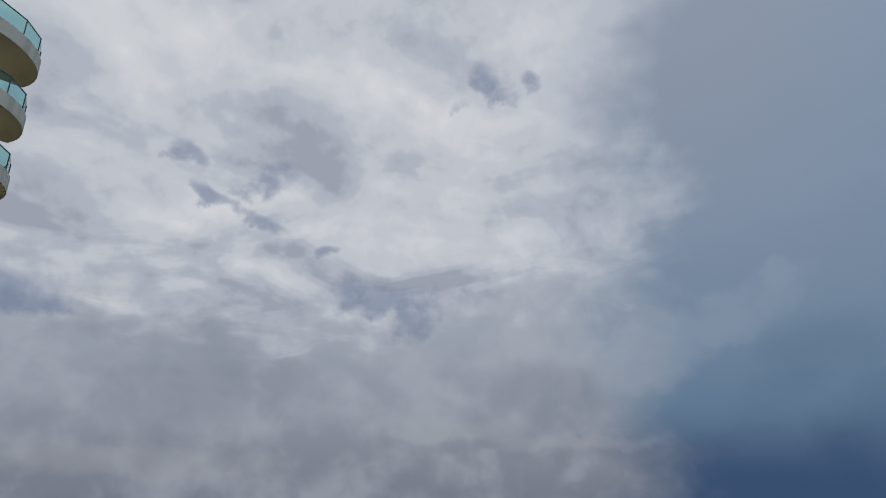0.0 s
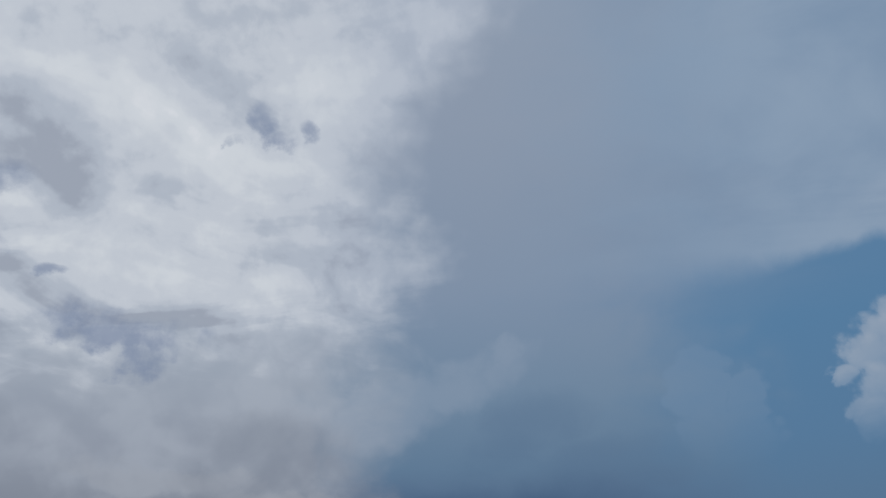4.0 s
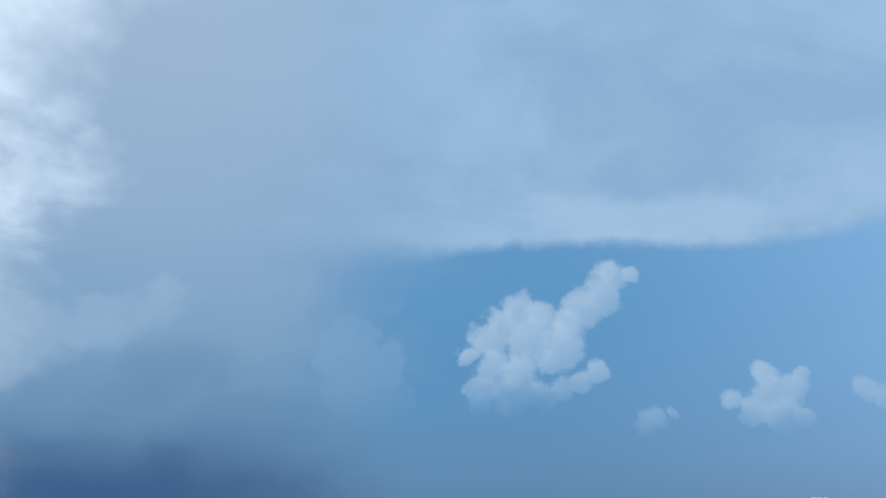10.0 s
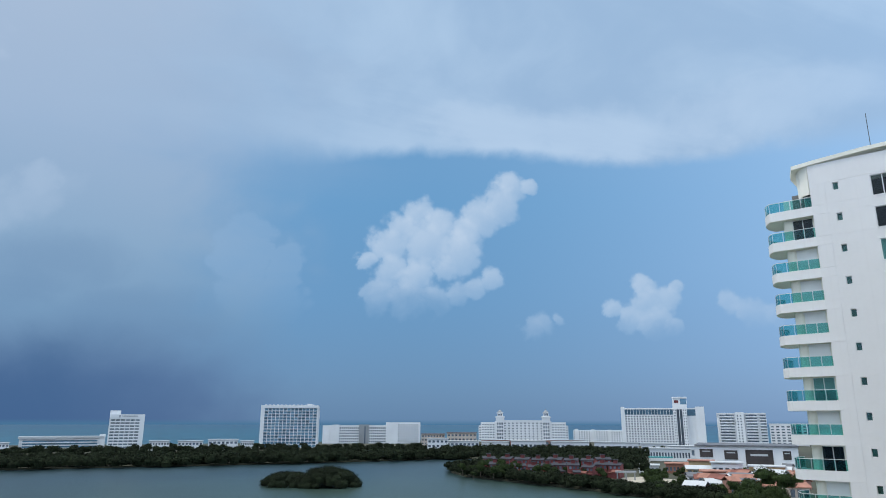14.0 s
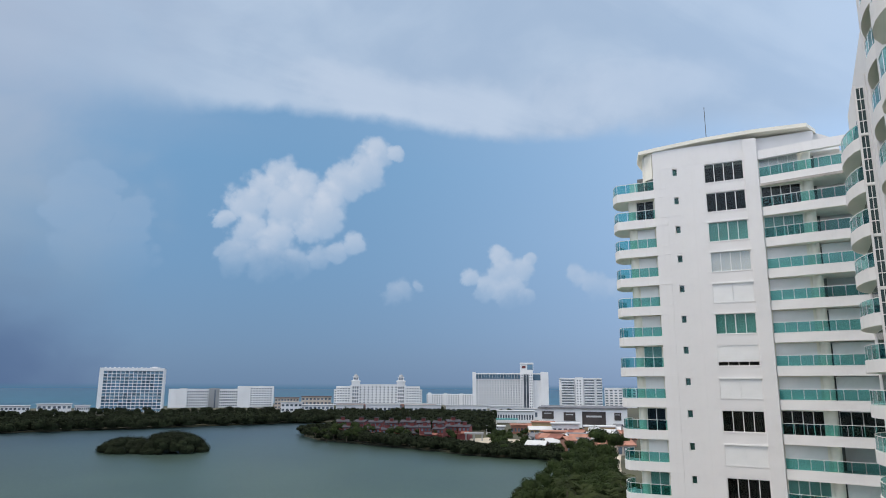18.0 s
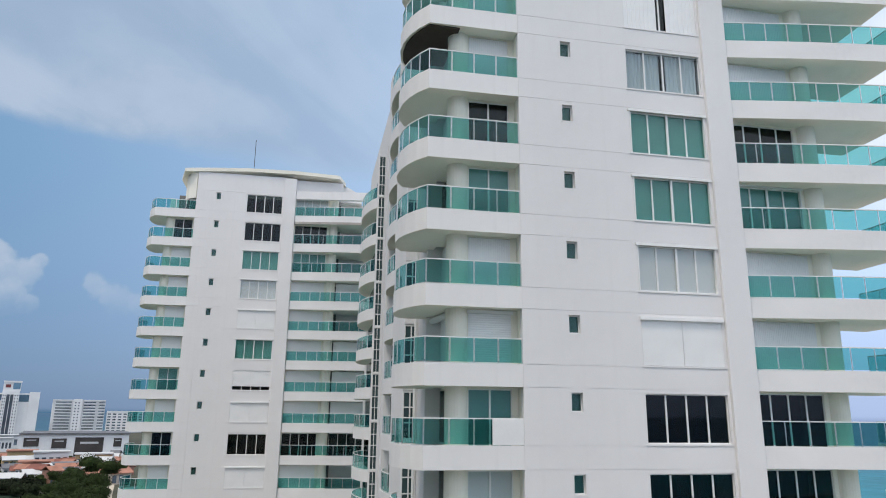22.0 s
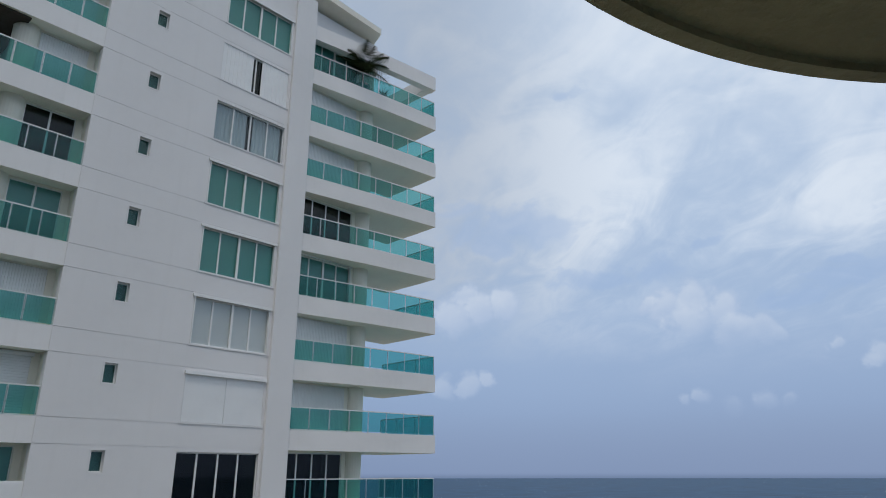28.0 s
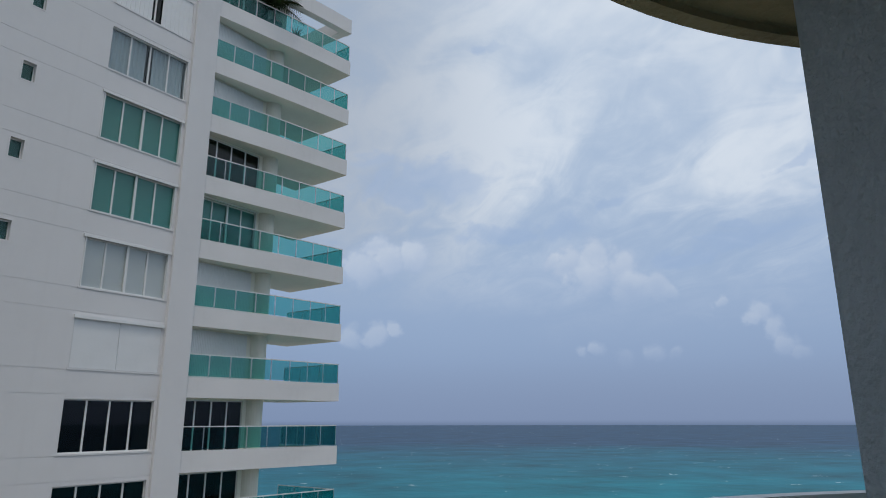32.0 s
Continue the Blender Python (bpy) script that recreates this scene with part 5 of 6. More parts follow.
BRICKY = material("faded_brick", (0.32, 0.17, 0.13), 0.9, scale=0.4, vary=0.2, bump=0.2)
RUST = material("rust_red_tile", (0.21, 0.075, 0.055), 0.85, scale=0.8, vary=0.25, bump=0.2)
MAUVE = material("faded_mauve_tile", (0.042, 0.040, 0.052), 0.85, scale=0.8, vary=0.2, bump=0.2)
TEAL = material("teal_canopy", (0.05, 0.30, 0.30), 0.6, scale=0.5, vary=0.1, bump=0.0)


def facing(az, r, z=0.8, turn=0.0):
    """A place whose x runs to the right and y away from the eye."""
    return Matrix.Translation(polar(az, r, z)) @ Matrix.Rotation(radians(-az + turn), 4, "Z")


def span(az0, az1, r):
    return 2 * r * math.tan(radians((az1 - az0) / 2))


def grid_wall(x0, x1, z0, z1, cols, rows, ww, wh, deep=0.5):
    """A front wall with real openings, and the list of their middles."""
    cw, ch = (x1 - x0) / cols, (z1 - z0) / rows
    gx, gz = (cw - ww) / 2, (ch - wh) / 2
    xs, zs = [x0], [z0]
    for i in range(cols):
        xs += [x0 + i * cw + gx, x0 + i * cw + gx + ww]
    for j in range(rows):
        zs += [z0 + j * ch + gz, z0 + j * ch + gz + wh]
    bm = panel(BM(), xs + [x1], zs + [z1], {(2 * i + 1, 2 * j + 1) for i in range(cols) for j in range(rows)}, 0, deep)
    return bm, [(x0 + (i + 0.5) * cw, z0 + (j + 0.5) * ch) for j in range(rows) for i in range(cols)]


def front(ob, x0, x1, z0, z1, cols, rows, ww, wh, wall=CONC, pane=HOTELGLASS, y=0.0):
    bm, mids = grid_wall(x0, x1, z0, z1, cols, rows, ww, wh)
    part("front_wall", bm, wall, ob, "", (0, y, 0))
    me = shared(("hotel_window", ww, wh, pane.name), lambda: mesh("window", box(BM(), -ww / 2 - 0.05, ww / 2 + 0.05, 0.3, 0.45, -wh / 2 - 0.05, wh / 2 + 0.05), pane))
    for x, z in mids:
        put("window", me, ob, (x, y, z))


def block(ob, name, mat, x0, x1, y0, y1, z0, z1, label=""):
    return part(name, box(BM(), x0, x1, y0, y1, z0, z1), mat, ob, label)


def hotel(az0, az1, r, label, turn=0.0):
    return empty("hotel", facing((az0 + az1) / 2, r, 0.8, turn), label, "hotel", "hotels on the far shore")


# long low hotel with stepped bands
w = span(-107.45, -102.1, 790)
h = hotel(-107.45, -102.1, 790, "long low white hotel with banded windows")
block(h, "wall", CONC, -w / 2, w / 2, 0.5, 14, 0, 10.5)
for k in range(3):
    block(h, "window", BLUEGLASS, -w / 2 + 3, w / 2 - 6, 0.2, 0.5, 0.8 + 2.7 * k, 2.2 + 2.7 * k)
    block(h, "sunshade", CONC, -w / 2, w / 2, -0.8, 0.5, 2.4 + 2.7 * k, 2.9 + 2.7 * k)
block(h, "roof", WHITEROOF, -w / 2 - 1, w / 2, -1.5, 14.5, 9.2, 11.4)
block(h, "end_wall", CONC, w / 2 - 4, w / 2 + 1, -1, 12, 0, 13)
# slab tower
w = span(-101.9, -99.5, 725)
h = hotel(-101.9, -99.5, 725, "white slab hotel with horizontal window bands")
block(h, "wall", CONC, -w / 2, w / 2, 0.6, 13, 0, 32.5)
front(h, -w / 2 + 1, w / 2 - 4, 1, 28.5, 6, 10, 3.6, 1.3)
block(h, "end_wall", CONC, w / 2 - 4, w / 2, -0.6, 0.6, 0, 32.5), block(h, "parapet", CONC, -w / 2, w / 2 - 4, -0.4, 0.6, 28.5, 32.5), block(h, "stair_tower", CONC, -w / 2, -w / 2 + 9, 2, 9, 32.5, 36)
block(h, "sign", GREY, -w / 2 + 8, -w / 2 + 9.2, -0.48, -0.4, 29.6, 31.6), block(h, "sign", GREY, -w / 2 + 10.5, w / 2 - 6, -0.48, -0.4, 30.4, 31.2)
# glazed hotel
w = span(-91.05, -86.5, 725)
h = hotel(-91.05, -86.5, 725, "tall hotel with a grid of blue glass balconies", -8)
block(h, "wall", CONC, -w / 2, w / 2, 0.7, 16, 0, 41.5), front(h, -w / 2 + 3.5, w / 2 - 1.2, 1, 39.5, 14, 13, 3.3, 2.35, CONC, BLUEGLASS)
block(h, "end_wall", CONC, -w / 2, -w / 2 + 3.5, -0.3, 0.7, 0, 41.5), block(h, "end_wall", CONC, w / 2 - 1.2, w / 2, -0.3, 0.7, 0, 41.5), block(h, "parapet", CONC, -w / 2, w / 2, -0.5, 1.0, 39.5, 42.2)
for i in range(13):
    block(h, "roof_frame", CONC, -w / 2 + 4 + i * 4.0, -w / 2 + 4.7 + i * 4.0, 0.5, 6, 42.2, 43.0)
block(h, "plant_room", CONC, w / 2 - 12, w / 2 - 7, 4, 9, 42.2, 43.6)
# three joined blocks
w = span(-86.1, -78.2, 860)
h = hotel(-86.1, -78.2, 860, "long white hotel in three joined blocks")
block(h, "wall", CONC, -w / 2, -w / 2 + 8, 0, 12, 0, 21.5), block(h, "wall", CONC, -w / 2 + 12, -w / 2 + 20, -2, 12, 0, 22.2), block(h, "wall", CONC, -w / 2 + 8, w / 2 - 42, 1.2, 13, 0, 21.5)
front(h, -w / 2 + 20, -w / 2 + 44, 1, 20, 10, 6, 1.5, 1.7, y=0.6), block(h, "lift_tower", GREY, -w / 2 + 44, -w / 2 + 56, -1.5, 9, 0, 22.5)
block(h, "window", HOTELGLASS, -w / 2 + 50.5, -w / 2 + 52, -1.62, -1.5, 0, 20.5), front(h, -w / 2 + 56, w / 2 - 42, 1, 20, 9, 6, 1.6, 1.7, y=0.6)
block(h, "parapet", CONC, -w / 2 + 20, w / 2 - 42, 0.4, 1.4, 20, 21.7)
block(h, "wall", CONC, w / 2 - 42, w / 2, -1.4, 12, 0, 25.2), front(h, w / 2 - 28, w / 2 - 2, 2, 23.5, 8, 8, 2.2, 1.1, y=-2.1), block(h, "wall", CONC, w / 2 - 42, w / 2 - 28, -2.4, -1.4, 0, 25.2)
# domed palace hotel
w = span(-73.3, -66.3, 950)
h = hotel(-73.3, -66.3, 950, "white palace hotel with two domed towers")
block(h, "wall", CONC, -38, 38, 0.7, 18, 0, 27.0), front(h, -27, 27, 2, 26, 10, 7, 1.9, 1.5), block(h, "parapet", CONC, -28, 28, -0.6, 1.2, 26, 28.2)
for sx in (-1, 1):
    block(h, "wing", CONC, sx * 47 - 10, sx * 47 + 10, -1.5, 17, 0, 25.5), front(h, sx * 47 - 9, sx * 47 + 9, 1, 24, 5, 7, 2.2, 1.3, y=-2.2)
    block(h, "wing", CONC, sx * 56 - 4, sx * 56 + 4, 0, 15, 0, 21), front(h, sx * 56 - 4, sx * 56 + 4, 1, 20, 2, 6, 2.2, 1.3, y=-0.7)
    block(h, "tower", CONC, sx * 31 - 5.5, sx * 31 + 5.5, -2, 9, 0, 33.5), front(h, sx * 31 - 4.5, sx * 31 + 4.5, 3, 26, 3, 5, 2.0, 2.9, y=-2.7)
    block(h, "cornice", CONC, sx * 31 - 6.5, sx * 31 + 6.5, -3, 10, 31.6, 33.0), block(h, "lantern", CONC, sx * 31 - 3.6, sx * 31 + 3.6, 0, 7, 33.5, 37.6)
    for i in range(3):
        block(h, "window", HOTELGLASS, sx * 31 - 2.9 + i * 2.1, sx * 31 - 1.4 + i * 2.1, -0.12, 0.0, 34.2, 36.8)
    block(h, "cornice", CONC, sx * 31 - 4.4, sx * 31 + 4.4, -0.8, 7.8, 37.6, 38.4)
    bm = BM()
    for z0, z1, r0, r1 in ((38.4, 39.4, 3.4, 3.1), (39.4, 40.6, 3.1, 2.2), (40.6, 41.3, 2.2, 0.9), (41.3, 43.6, 0.35, 0.12)):
        tube(bm, (sx * 31, 3.5, z0), (sx * 31, 3.5, z1), r0, 14, r1)
    part("dome", bm, GREY, h)
# low long hotel
w = span(-65.8, -61.9, 960)
h = hotel(-65.8, -61.9, 960, "low white hotel with small square windows")
block(h, "wall", CONC, -w / 2, w / 2, 0.6, 12, 0, 15.2), front(h, -w / 2, w / 2, 0.5, 14.5, 20, 5, 1.3, 1.4)
for i in range(3):
    block(h, "stair_tower", CONC, -w / 2 + 2 + 22 * i, -w / 2 + 6 + 22 * i, -1.2, 4, 0, 17.2 - 0.5 * i)
# big hotel with a signal tower
w = span(-62.0, -55.75, 830)
h = hotel(-62.0, -55.75, 830, "large white hotel with a tall lift tower")
block(h, "wall", CONC, -w / 2, w / 2, 0.7, 18, 0, 42), front(h, -w / 2 + 4, 12, 1, 34, 17, 12, 1.7, 1.6)
block(h, "end_wall", CONC, -w / 2, -w / 2 + 4, -0.4, 0.7, 0, 43.2), block(h, "window", BLUEGLASS, -w / 2 + 4, 12, 0.2, 0.7, 34.6, 40.5), block(h, "parapet", CONC, -w / 2 + 4, 12, -0.3, 0.7, 40.5, 41.8)
for i in range(16):
    block(h, "mullion", FRAME, -w / 2 + 4 + i * 3.3, -w / 2 + 4.3 + i * 3.3, 0.0, 0.2, 34.6, 40.5)
block(h, "tower", CONC, 12, 27, -2.2, 6, 0, 44), front(h, 12.3, 15.6, 1, 41, 2, 13, 0.8, 1.4, y=-2.9), front(h, 22.2, 26.8, 1, 41, 2, 13, 0.9, 1.4, y=-2.9)
block(h, "window", HOTELGLASS, 15.9, 21.9, -2.4, -2.2, 0, 40.5), block(h, "mullion", FRAME, 18.7, 19.2, -2.55, -2.4, 0, 40.5)
block(h, "lantern", CONC, 12.2, 27.5, -1.5, 6, 44, 53.6), block(h, "window", BLUEGLASS, 20.5, 27.0, -1.62, -1.5, 46, 52), block(h, "sign", RED, 14, 18.5, -1.62, -1.5, 47.5, 50.5), block(h, "cornice", CONC, 11.8, 28, -2, 6.5, 52.6, 54.2)
block(h, "window", BLUEGLASS, 27, 36, 0.5, 0.7, 33.5, 40.5), block(h, "end_wall", CONC, 36, w / 2, -1.4, 0.7, 0, 43.4)
# apartment block with balconies
w = span(-54.9, -51.45, 850)
h = hotel(-54.9, -51.45, 850, "white apartment block with stacked balconies")
block(h, "wall", CONC, -w / 2, w / 2, 1.5, 18, 0, 35.5), block(h, "stair_tower", CONC, -6, 3, -1, 6, 0, 37.4)
for k in range(11):
    z = 1 + 3.1 * k
    for x0, x1 in ((-w / 2 + 2.5, -7), (4, w / 2 - 9), (w / 2 - 7, w / 2)):
        block(h, "balcony", CONC, x0, x1, -0.6, 1.5, z, z + 1.0)
        block(h, "window", HOTELGLASS, x0 + 0.5, x1 - 0.5, 1.35, 1.5, z + 1.3, z + 2.4)
    for x in (-4.2, -1.0):
        block(h, "window", HOTELGLASS, x, x + 1.2, -1.12, -1.0, z + 0.8, z + 2.1)
block(h, "roof", CONC, -w / 2, w / 2, 0, 18, 35.5, 36.6)
w = span(-51.3, -48.8, 900)
h = hotel(-51.3, -48.8, 900, "smaller pale apartment block with balconies")
block(h, "wall", CONC, -w / 2, w / 2, 0.7, 14, 0, 24), front(h, -w / 2, w / 2, 1, 23, 7, 7, 3.4, 1.5), block(h, "roof", CONC, -w / 2, w / 2, 0, 14, 24, 25)


def low_house(az0, az1, r, height, mat, label, roof=WHITEROOF, cols=6, storeys=2, cat="building"):
    w = span(az0, az1, r)
    ob = empty("building", facing((az0 + az1) / 2, r), label, cat, "low buildings by the lagoon")
    block(ob, "wall", mat, -w / 2, w / 2, 0.6, 10, 0, height)
    front(ob, -w / 2, w / 2, 0.2, height - 0.3, cols, storeys, w / cols * 0.6, (height - 0.5) / storeys * 0.45, mat)
    block(ob, "roof", roof, -w / 2 - 0.6, w / 2 + 0.6, -1.0, 10.5, height, height + 0.5)
    return ob


for a0, a1, r, ht in ((-99.0, -97.6, 690, 8.5), (-97.0, -95.2, 680, 8.5), (-94.8, -92.6, 685, 9.5), (-92.4, -91.4, 670, 8.5), (-109.5, -108.0, 700, 8)):
    low_house(a0, a1, r, ht, CONC, "low white beach club building among trees", WHITEROOF, 7, 2)
low_house(-77.6, -75.9, 610, 12, CONC, "white terraced building on the shore", WHITEROOF, 5, 3)
low_house(-76.4, -73.4, 625, 9.5, CONC, "white terraced building on the shore", WHITEROOF, 9, 2)
low_house(-78.1, -76.2, 800, 12.5, TAN, "tan apartment row with red roofs", BROWNTILE, 8, 3), low_house(-76.0, -73.6, 790, 14.0, TAN, "tan apartment row with red roofs", BROWNTILE, 8, 3)
for a0, a1, r, ht in ((-73.2, -71.0, 650, 8.5), (-70.8, -68.0, 640, 9.5), (-67.6, -64.6, 640, 9.0), (-64.2, -60.8, 620, 9.5), (-60.6, -58.0, 600, 9.5), (-58.6, -56.0, 560, 9.0)):
    low_house(a0, a1, r, ht, CONC, "low white shop row beside the avenue", WHITEROOF, 8, 1)
low_house(-73.2, -65.0, 790, 6.5, BRICKY, "long brick garden building", WHITEROOF, 24, 1)


def gable(ob, name, x0, x1, y0, y1, eave, ridge, mat, label=""):
    """A pitched roof sheet with its ridge along x."""
    bm = BM()
    my = (y0 + y1) / 2
    sec = [(y0, eave), (my, ridge), (y1, eave), (y1, eave - 0.3), (my, ridge - 0.3), (y0, eave - 0.3)]
    va, vb = [bm.verts.new((x0, y, z)) for y, z in sec], [bm.verts.new((x1, y, z)) for y, z in sec]
    bm.faces.new(va), bm.faces.new(vb[::-1])
    for i in range(6):
        bm.faces.new((va[i], vb[i], vb[(i + 1) % 6], va[(i + 1) % 6]))
    part(name, bm, mat, ob, label)


def red_house(az, r, wide, high, turn):
    """A stepped house: main block, lower wing, porch, and small dormer."""
    ob = empty("house", facing(az, r, 0.9, turn), "dark red house with mauve tiled roofs among trees", "house", "red houses on the spit")
    block(ob, "wall", RED, -wide / 2, wide / 2, 0, 8, 0, high)
    gable(ob, "roof", -wide / 2 - 0.3, wide / 2 + 0.3, -0.5, 8.5, high - 0.1, high + 0.9, MAUVE, "faded mauve pitched roof")
    wx = -wide / 2 if rng.uniform() < 0.5 else wide / 2 - wide * 0.55
    block(ob, "wing", RED, wx, wx + wide * 0.55, -4.2, 0, 0, high * 0.55)
    gable(ob, "wing_roof", wx - 0.4, wx + wide * 0.55 + 0.4, -4.9, 0.4, high * 0.55 - 0.1, high * 0.55 + 0.7, RUST if rng.uniform() < 0.55 else MAUVE)
    px = wide / 2 - wide * 0.4 if wx < -wide * 0.3 else -wide / 2
    block(ob, "porch", RED, px, px + wide * 0.4, -2.2, 0, 0, 2.6)
    block(ob, "porch_roof", RUST, px - 0.2, px + wide * 0.4 + 0.2, -2.6, 0, 2.6, 2.85)
    block(ob, "dormer", RED, -1.0, 1.0, 2.2, 4.6, high + 0.2, high + 2.1), block(ob, "dormer_roof", MAUVE, -1.3, 1.3, 1.9, 4.9, high + 2.1, high + 2.3)
    for i in range(3):
        for z in (1.2, high - 2.0):
            block(ob, "window", HOTELGLASS, -wide / 2 + 0.7 + i * wide / 3, -wide / 2 + 1.7 + i * wide / 3, -0.12, 0, z, z + 1.2)


for i, a in enumerate(np.arange(-72.2, -62.4, 1.05)):
    red_house(a, 356 + 7 * math.sin(i * 1.7), rng.uniform(5.0, 6.4), rng.uniform(5.2, 6.6), rng.uniform(-24, 14))
for i, a in enumerate(np.arange(-72.6, -62.8, 1.3)):
    red_house(a, 382 + 6 * math.sin(i * 2.3), rng.uniform(6.2, 7.6), rng.uniform(6.8, 8.4), rng.uniform(-24, 14))
for i in range(34):
    tree(rng.uniform(-75.0, -61.8), rng.uniform(336, 372), int(rng.integers(0, 3)), rng.uniform(0.55, 0.85))

# shopping centre and its colourful front
w = span(-56.6, -49.6, 430)
mall = empty("shopping_centre", facing(-53.1, 430), "grey flat-roofed shopping centre with dark hoardings", "shopping centre")
block(mall, "wall", CONC, -w / 2, w / 2, 0, 40, 0, 13.6), block(mall, "roof", SLATE, -w / 2 - 0.5, w / 2 + 0.5, -1.0, 40.5, 13.6, 14.4)
for x0, x1, z0, z1 in ((-w / 2 + 2, -w / 2 + 9, 7.5, 12), (-w / 2 + 15, -w / 2 + 22, 6.5, 11.5), (-w / 2 + 26, -w / 2 + 40, 1.5, 12), (-w / 2 + 45, -w / 2 + 49, 7, 11.5)):
    fr = block(mall, "hoarding", BANNER, x0, x1, -0.25, 0, z0, z1, "dark hoarding with a pale line of writing")
    part("lettering_bar", box(BM(), x0 + 0.18 * (x1 - x0), x1 - 0.18 * (x1 - x0), -0.3, -0.25, z1 - 0.32 * (z1 - z0), z1 - 0.22 * (z1 - z0)), WHITEROOF, fr)
for az0, az1, r, ht, mat, rf, lab in ((-57.2, -55.4, 395, 7, OCHRE, TERRA, "ochre shop house with tiled roof"), (-55.6, -53.4, 372, 7.5, CONC, WHITEROOF, "white pavilion with sheet roof"), (-53.0, -50.6, 368, 6.5, OCHRE, WHITEROOF, "ochre shop house with white roof"), (-56.4, -54.6, 345, 5.0, TERRA, TERRA, "orange restaurant with tiled roof"), (-54.4, -51.4, 325, 5.2, CONC, SLATE, "white restaurant with grey roof"), (-55.4, -52.6, 305, 3.4, CONC, TERRA, "low white kiosk with orange roof"), (-60.9, -59.4, 396, 4.2, CONC, WHITEROOF, "low white house by the sand"), (-58.9, -57.6, 400, 5.0, TERRA, TERRA, "small house with tiled roof")):
    low_house(az0, az1, r, ht, mat, lab, rf, 5, 1)
ROOFS = [WHITEROOF, TERRA, SLATE, TERRA, WHITEROOF, RUST]
for i in range(44):
    a, r, wide, ht = rng.uniform(-57.0, -49.6), rng.uniform(288, 415), rng.uniform(4, 8.5), rng.uniform(3.0, 5.4)
    ob = empty("building", facing(a, r, 0.9, rng.uniform(-30, 30)), ("small white shop with a pitched white roof", "small shop with a terracotta tiled roof", "small shop with a dark grey roof", "small shop with a terracotta tiled roof", "small white shop with a pitched white roof", "small shop with a rust red roof")[i % 6], "building", "shops before the shopping centre")
    block(ob, "wall", (CONC, OCHRE, CONC, TAN, BRICKY)[i % 5], -wide / 2, wide / 2, 0, 6, 0, ht)
    bm = BM()
    e = wide / 2 + 0.5
    sec = [(-0.8, ht - 0.1), (3.0, ht + 1.5), (6.8, ht - 0.1), (6.8, ht - 0.35), (3.0, ht + 1.2), (-0.8, ht - 0.35)]
    va, vb = [bm.verts.new((-e, y, z)) for y, z in sec], [bm.verts.new((e, y, z)) for y, z in sec]
    bm.faces.new(va), bm.faces.new(vb[::-1])
    for k in range(6):
        bm.faces.new((va[k], vb[k], vb[(k + 1) % 6], va[(k + 1) % 6]))
    part("roof", bm, ROOFS[i % 6], ob)
    for k in range(3):
        block(ob, "window", HOTELGLASS, -wide / 2 + wide * (k + 0.2) / 3, -wide / 2 + wide * (k + 0.8) / 3, -0.1, 0, 0.6, ht - 0.9)
shrubs = [(rng.uniform(-60.5, -49.8), rng.uniform(280, 410), rng.uniform(1.6, 3.2), rng.uniform(2, 5)) for i in range(110)]
belt("garden trees among the shops", shrubs, 0.4, 60, LEAF_B)
low_house(-60.0, -57.0, 520, 8.5, CONC, "long white vaulted market hall", WHITEROOF, 14, 1)
ob = empty("building", facing(-59.2, 505), "teal canopy before the market hall", "canopy")
block(ob, "canopy", TEAL, -8, 8, 0, 5, 3.0, 3.8), block(ob, "post", FRAME, -7.6, -7.3, 0.2, 0.5, 0, 3.0), block(ob, "post", FRAME, 7.3, 7.6, 0.2, 0.5, 0, 3.0)
ob = empty("building", facing(-61.9, 348), "grey pergola beside the sandy clearing", "pergola")
for x in (-4, 0, 4):
    block(ob, "post", GREY, x - 0.3, x + 0.3, 0, 0.6, 0, 3.4)
block(ob, "beam", GREY, -4.8, 4.8, -0.3, 4, 3.4, 4.2)
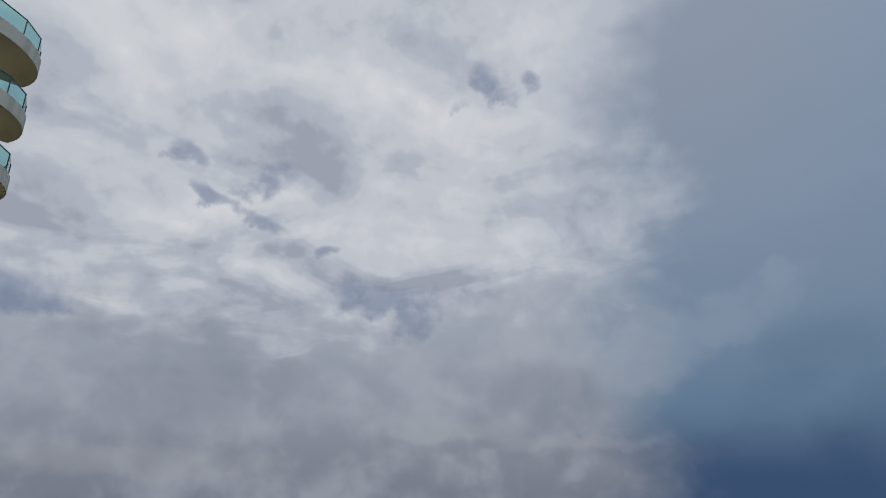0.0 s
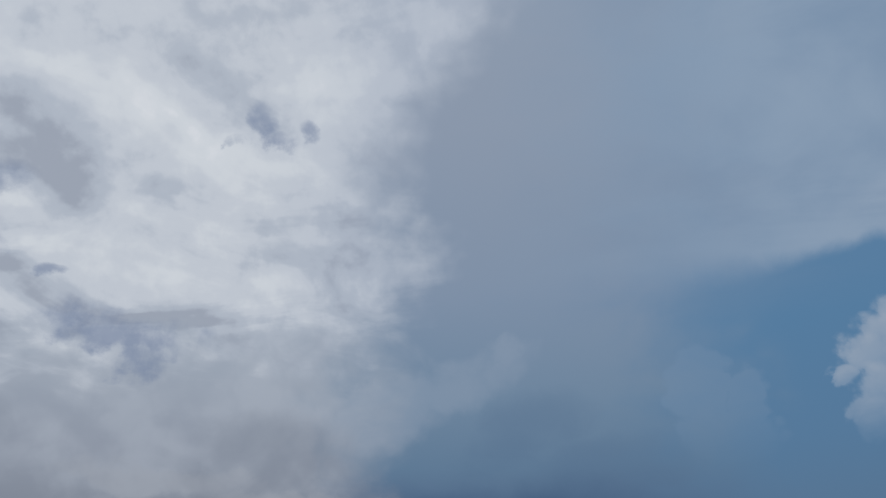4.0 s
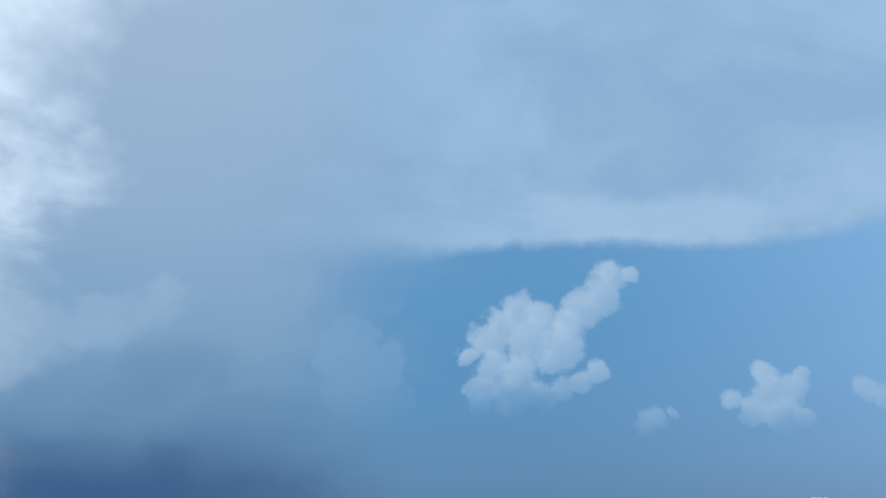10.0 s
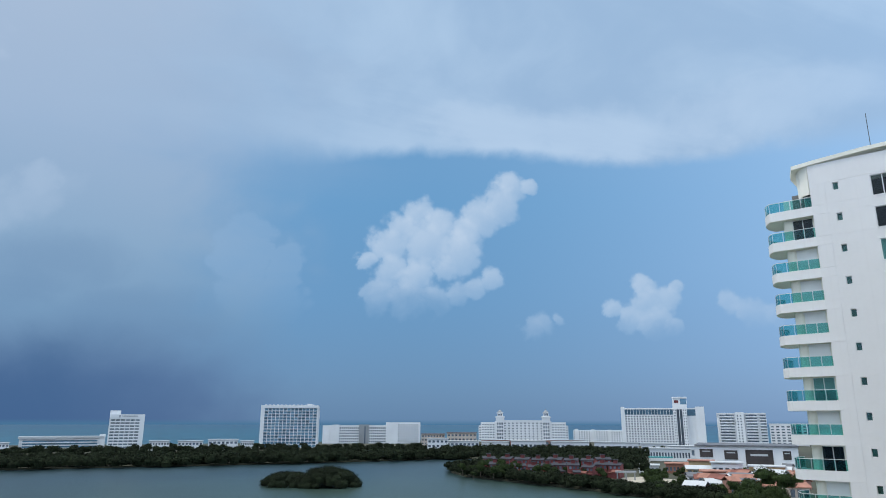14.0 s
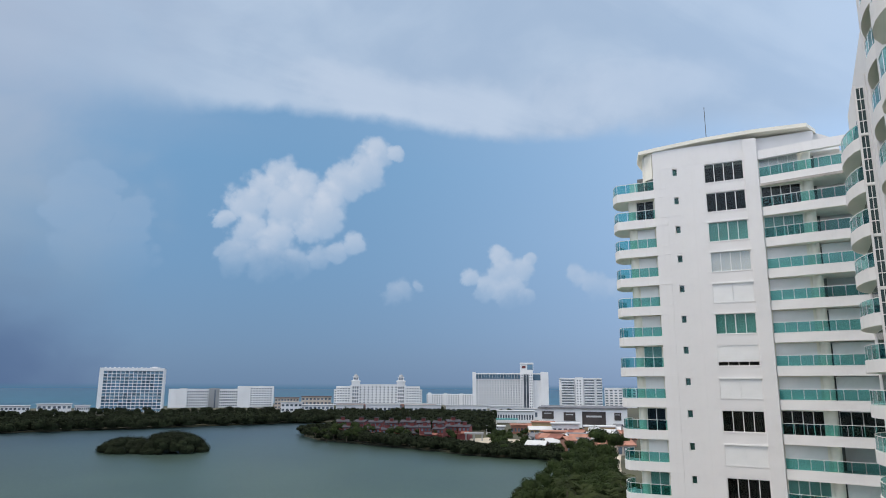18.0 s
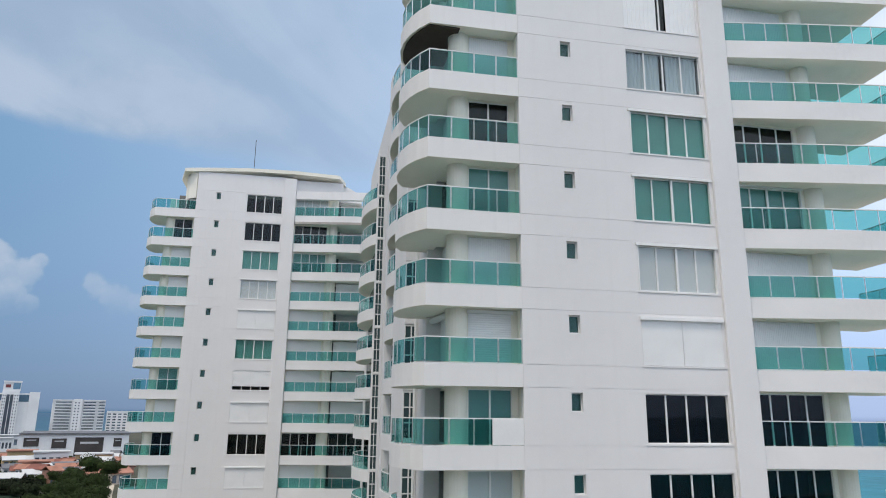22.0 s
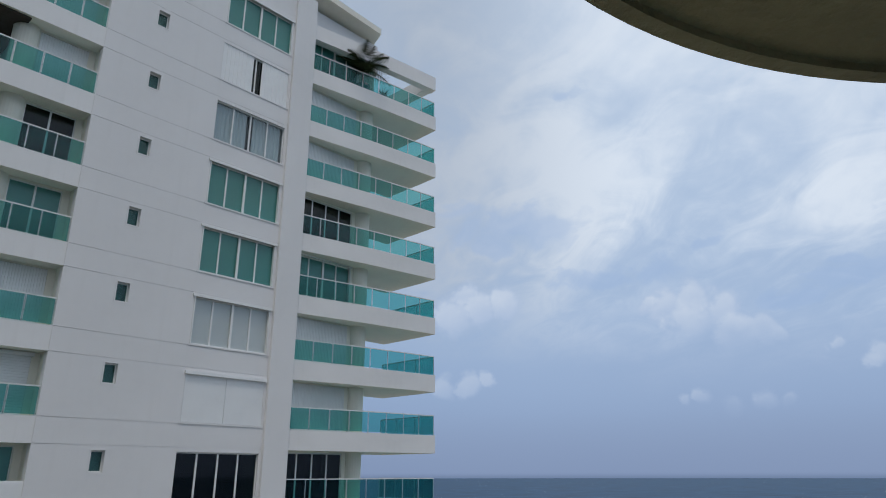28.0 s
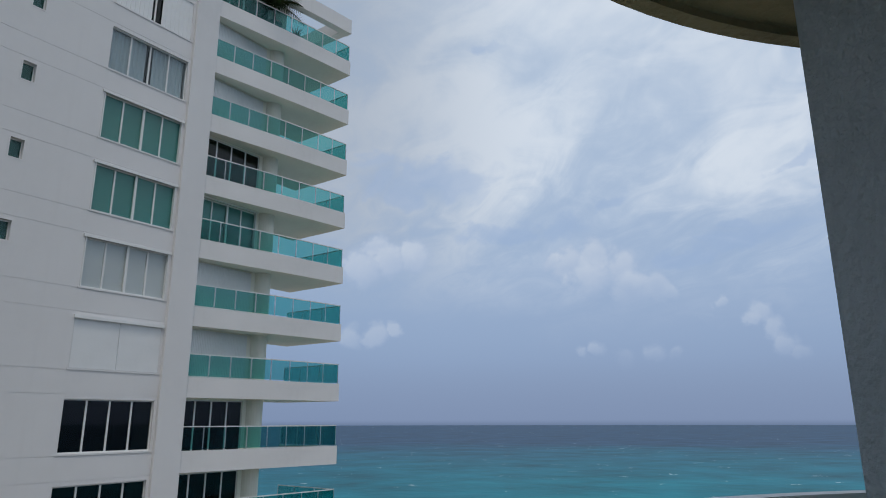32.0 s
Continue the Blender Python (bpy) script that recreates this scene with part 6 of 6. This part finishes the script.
sand = tagged(new("pavement", mesh("pavement", prism(BM(), [tuple(polar(a, r).xy) for a, r in ((-62.4, 338), (-60.0, 326), (-57.6, 330), (-57.8, 356), (-60.4, 372), (-62.2, 362))], 0.9, 1.06), SAND)), "pale sandy clearing on the lagoon bank", "sand", "", "structure")
road = tagged(new("road", mesh("road", ribbon(BM(), [tuple(polar(a, r).xy) for a, r in ((-48.0, 110), (-49.2, 160), (-50.0, 205), (-50.3, 250), (-50.2, 300))], 7.0, 0.9, 1.08), SAND)), "pale lagoon-side road", "road", "", "structure")

# out of view: pale sheet added as a reflector to brighten the balcony soffits
beach = tagged(new("pavement", mesh("pavement", prism(BM(), [tuple(polar(a, r).xy) for a, r in ((-40, 30), (-40, 120), (-20, 150), (0, 135), (30, 110), (60, 105), (60, 12))], 0.9, 1.06), SAND)), "unseen pale ground added to bounce light up to the soffits", "sand", "", "structure")

row = [(a + rng.uniform(-0.2, 0.2), rng.uniform(545, 592), rng.uniform(1.8, 3.6), rng.uniform(4.0, 9.5)) for a in np.arange(-73.0, -57.0, 0.22) if rng.uniform() < 0.72]
belt("broken row of street trees before the low white buildings", row, 0.5, 60, LEAF_B)

# ---- planted terrace on the near tower ----
base = tower_near.matrix_world
palm(base @ pose(13.65, -0.1, TOP - 0.12), 1.5, 26, "dark potted palm on the roof terrace", 0.66, "", (-60, 4))
pot = empty("plant_pot", base @ pose(13.65, -0.1, TOP - 0.12), "grey round pot under the terrace palm", "pot")
part("pot", tube(BM(), (0, 0, 0), (0, 0, 0.55), 0.32, 14, 0.42), GREY, pot)
agave = empty("agave", base @ pose(15.05, -0.3, TOP - 0.12), "spiky dark agave on the roof terrace", "plant")
bm = BM()
for i in range(16):
    a, e = i * 2.4, 0.35 + 0.9 * (i / 16)
    d = Vector((math.cos(a) * math.cos(e), math.sin(a) * math.cos(e), math.sin(e)))
    tube(bm, (0, 0, 0.45), Vector((0, 0, 0.45)) + d * 0.55, 0.035, 5, 0.004)
part("leaf", bm, FROND, agave)
part("pot", tube(BM(), (0, 0, 0), (0, 0, 0.45), 0.2, 12, 0.26), GREY, agave)
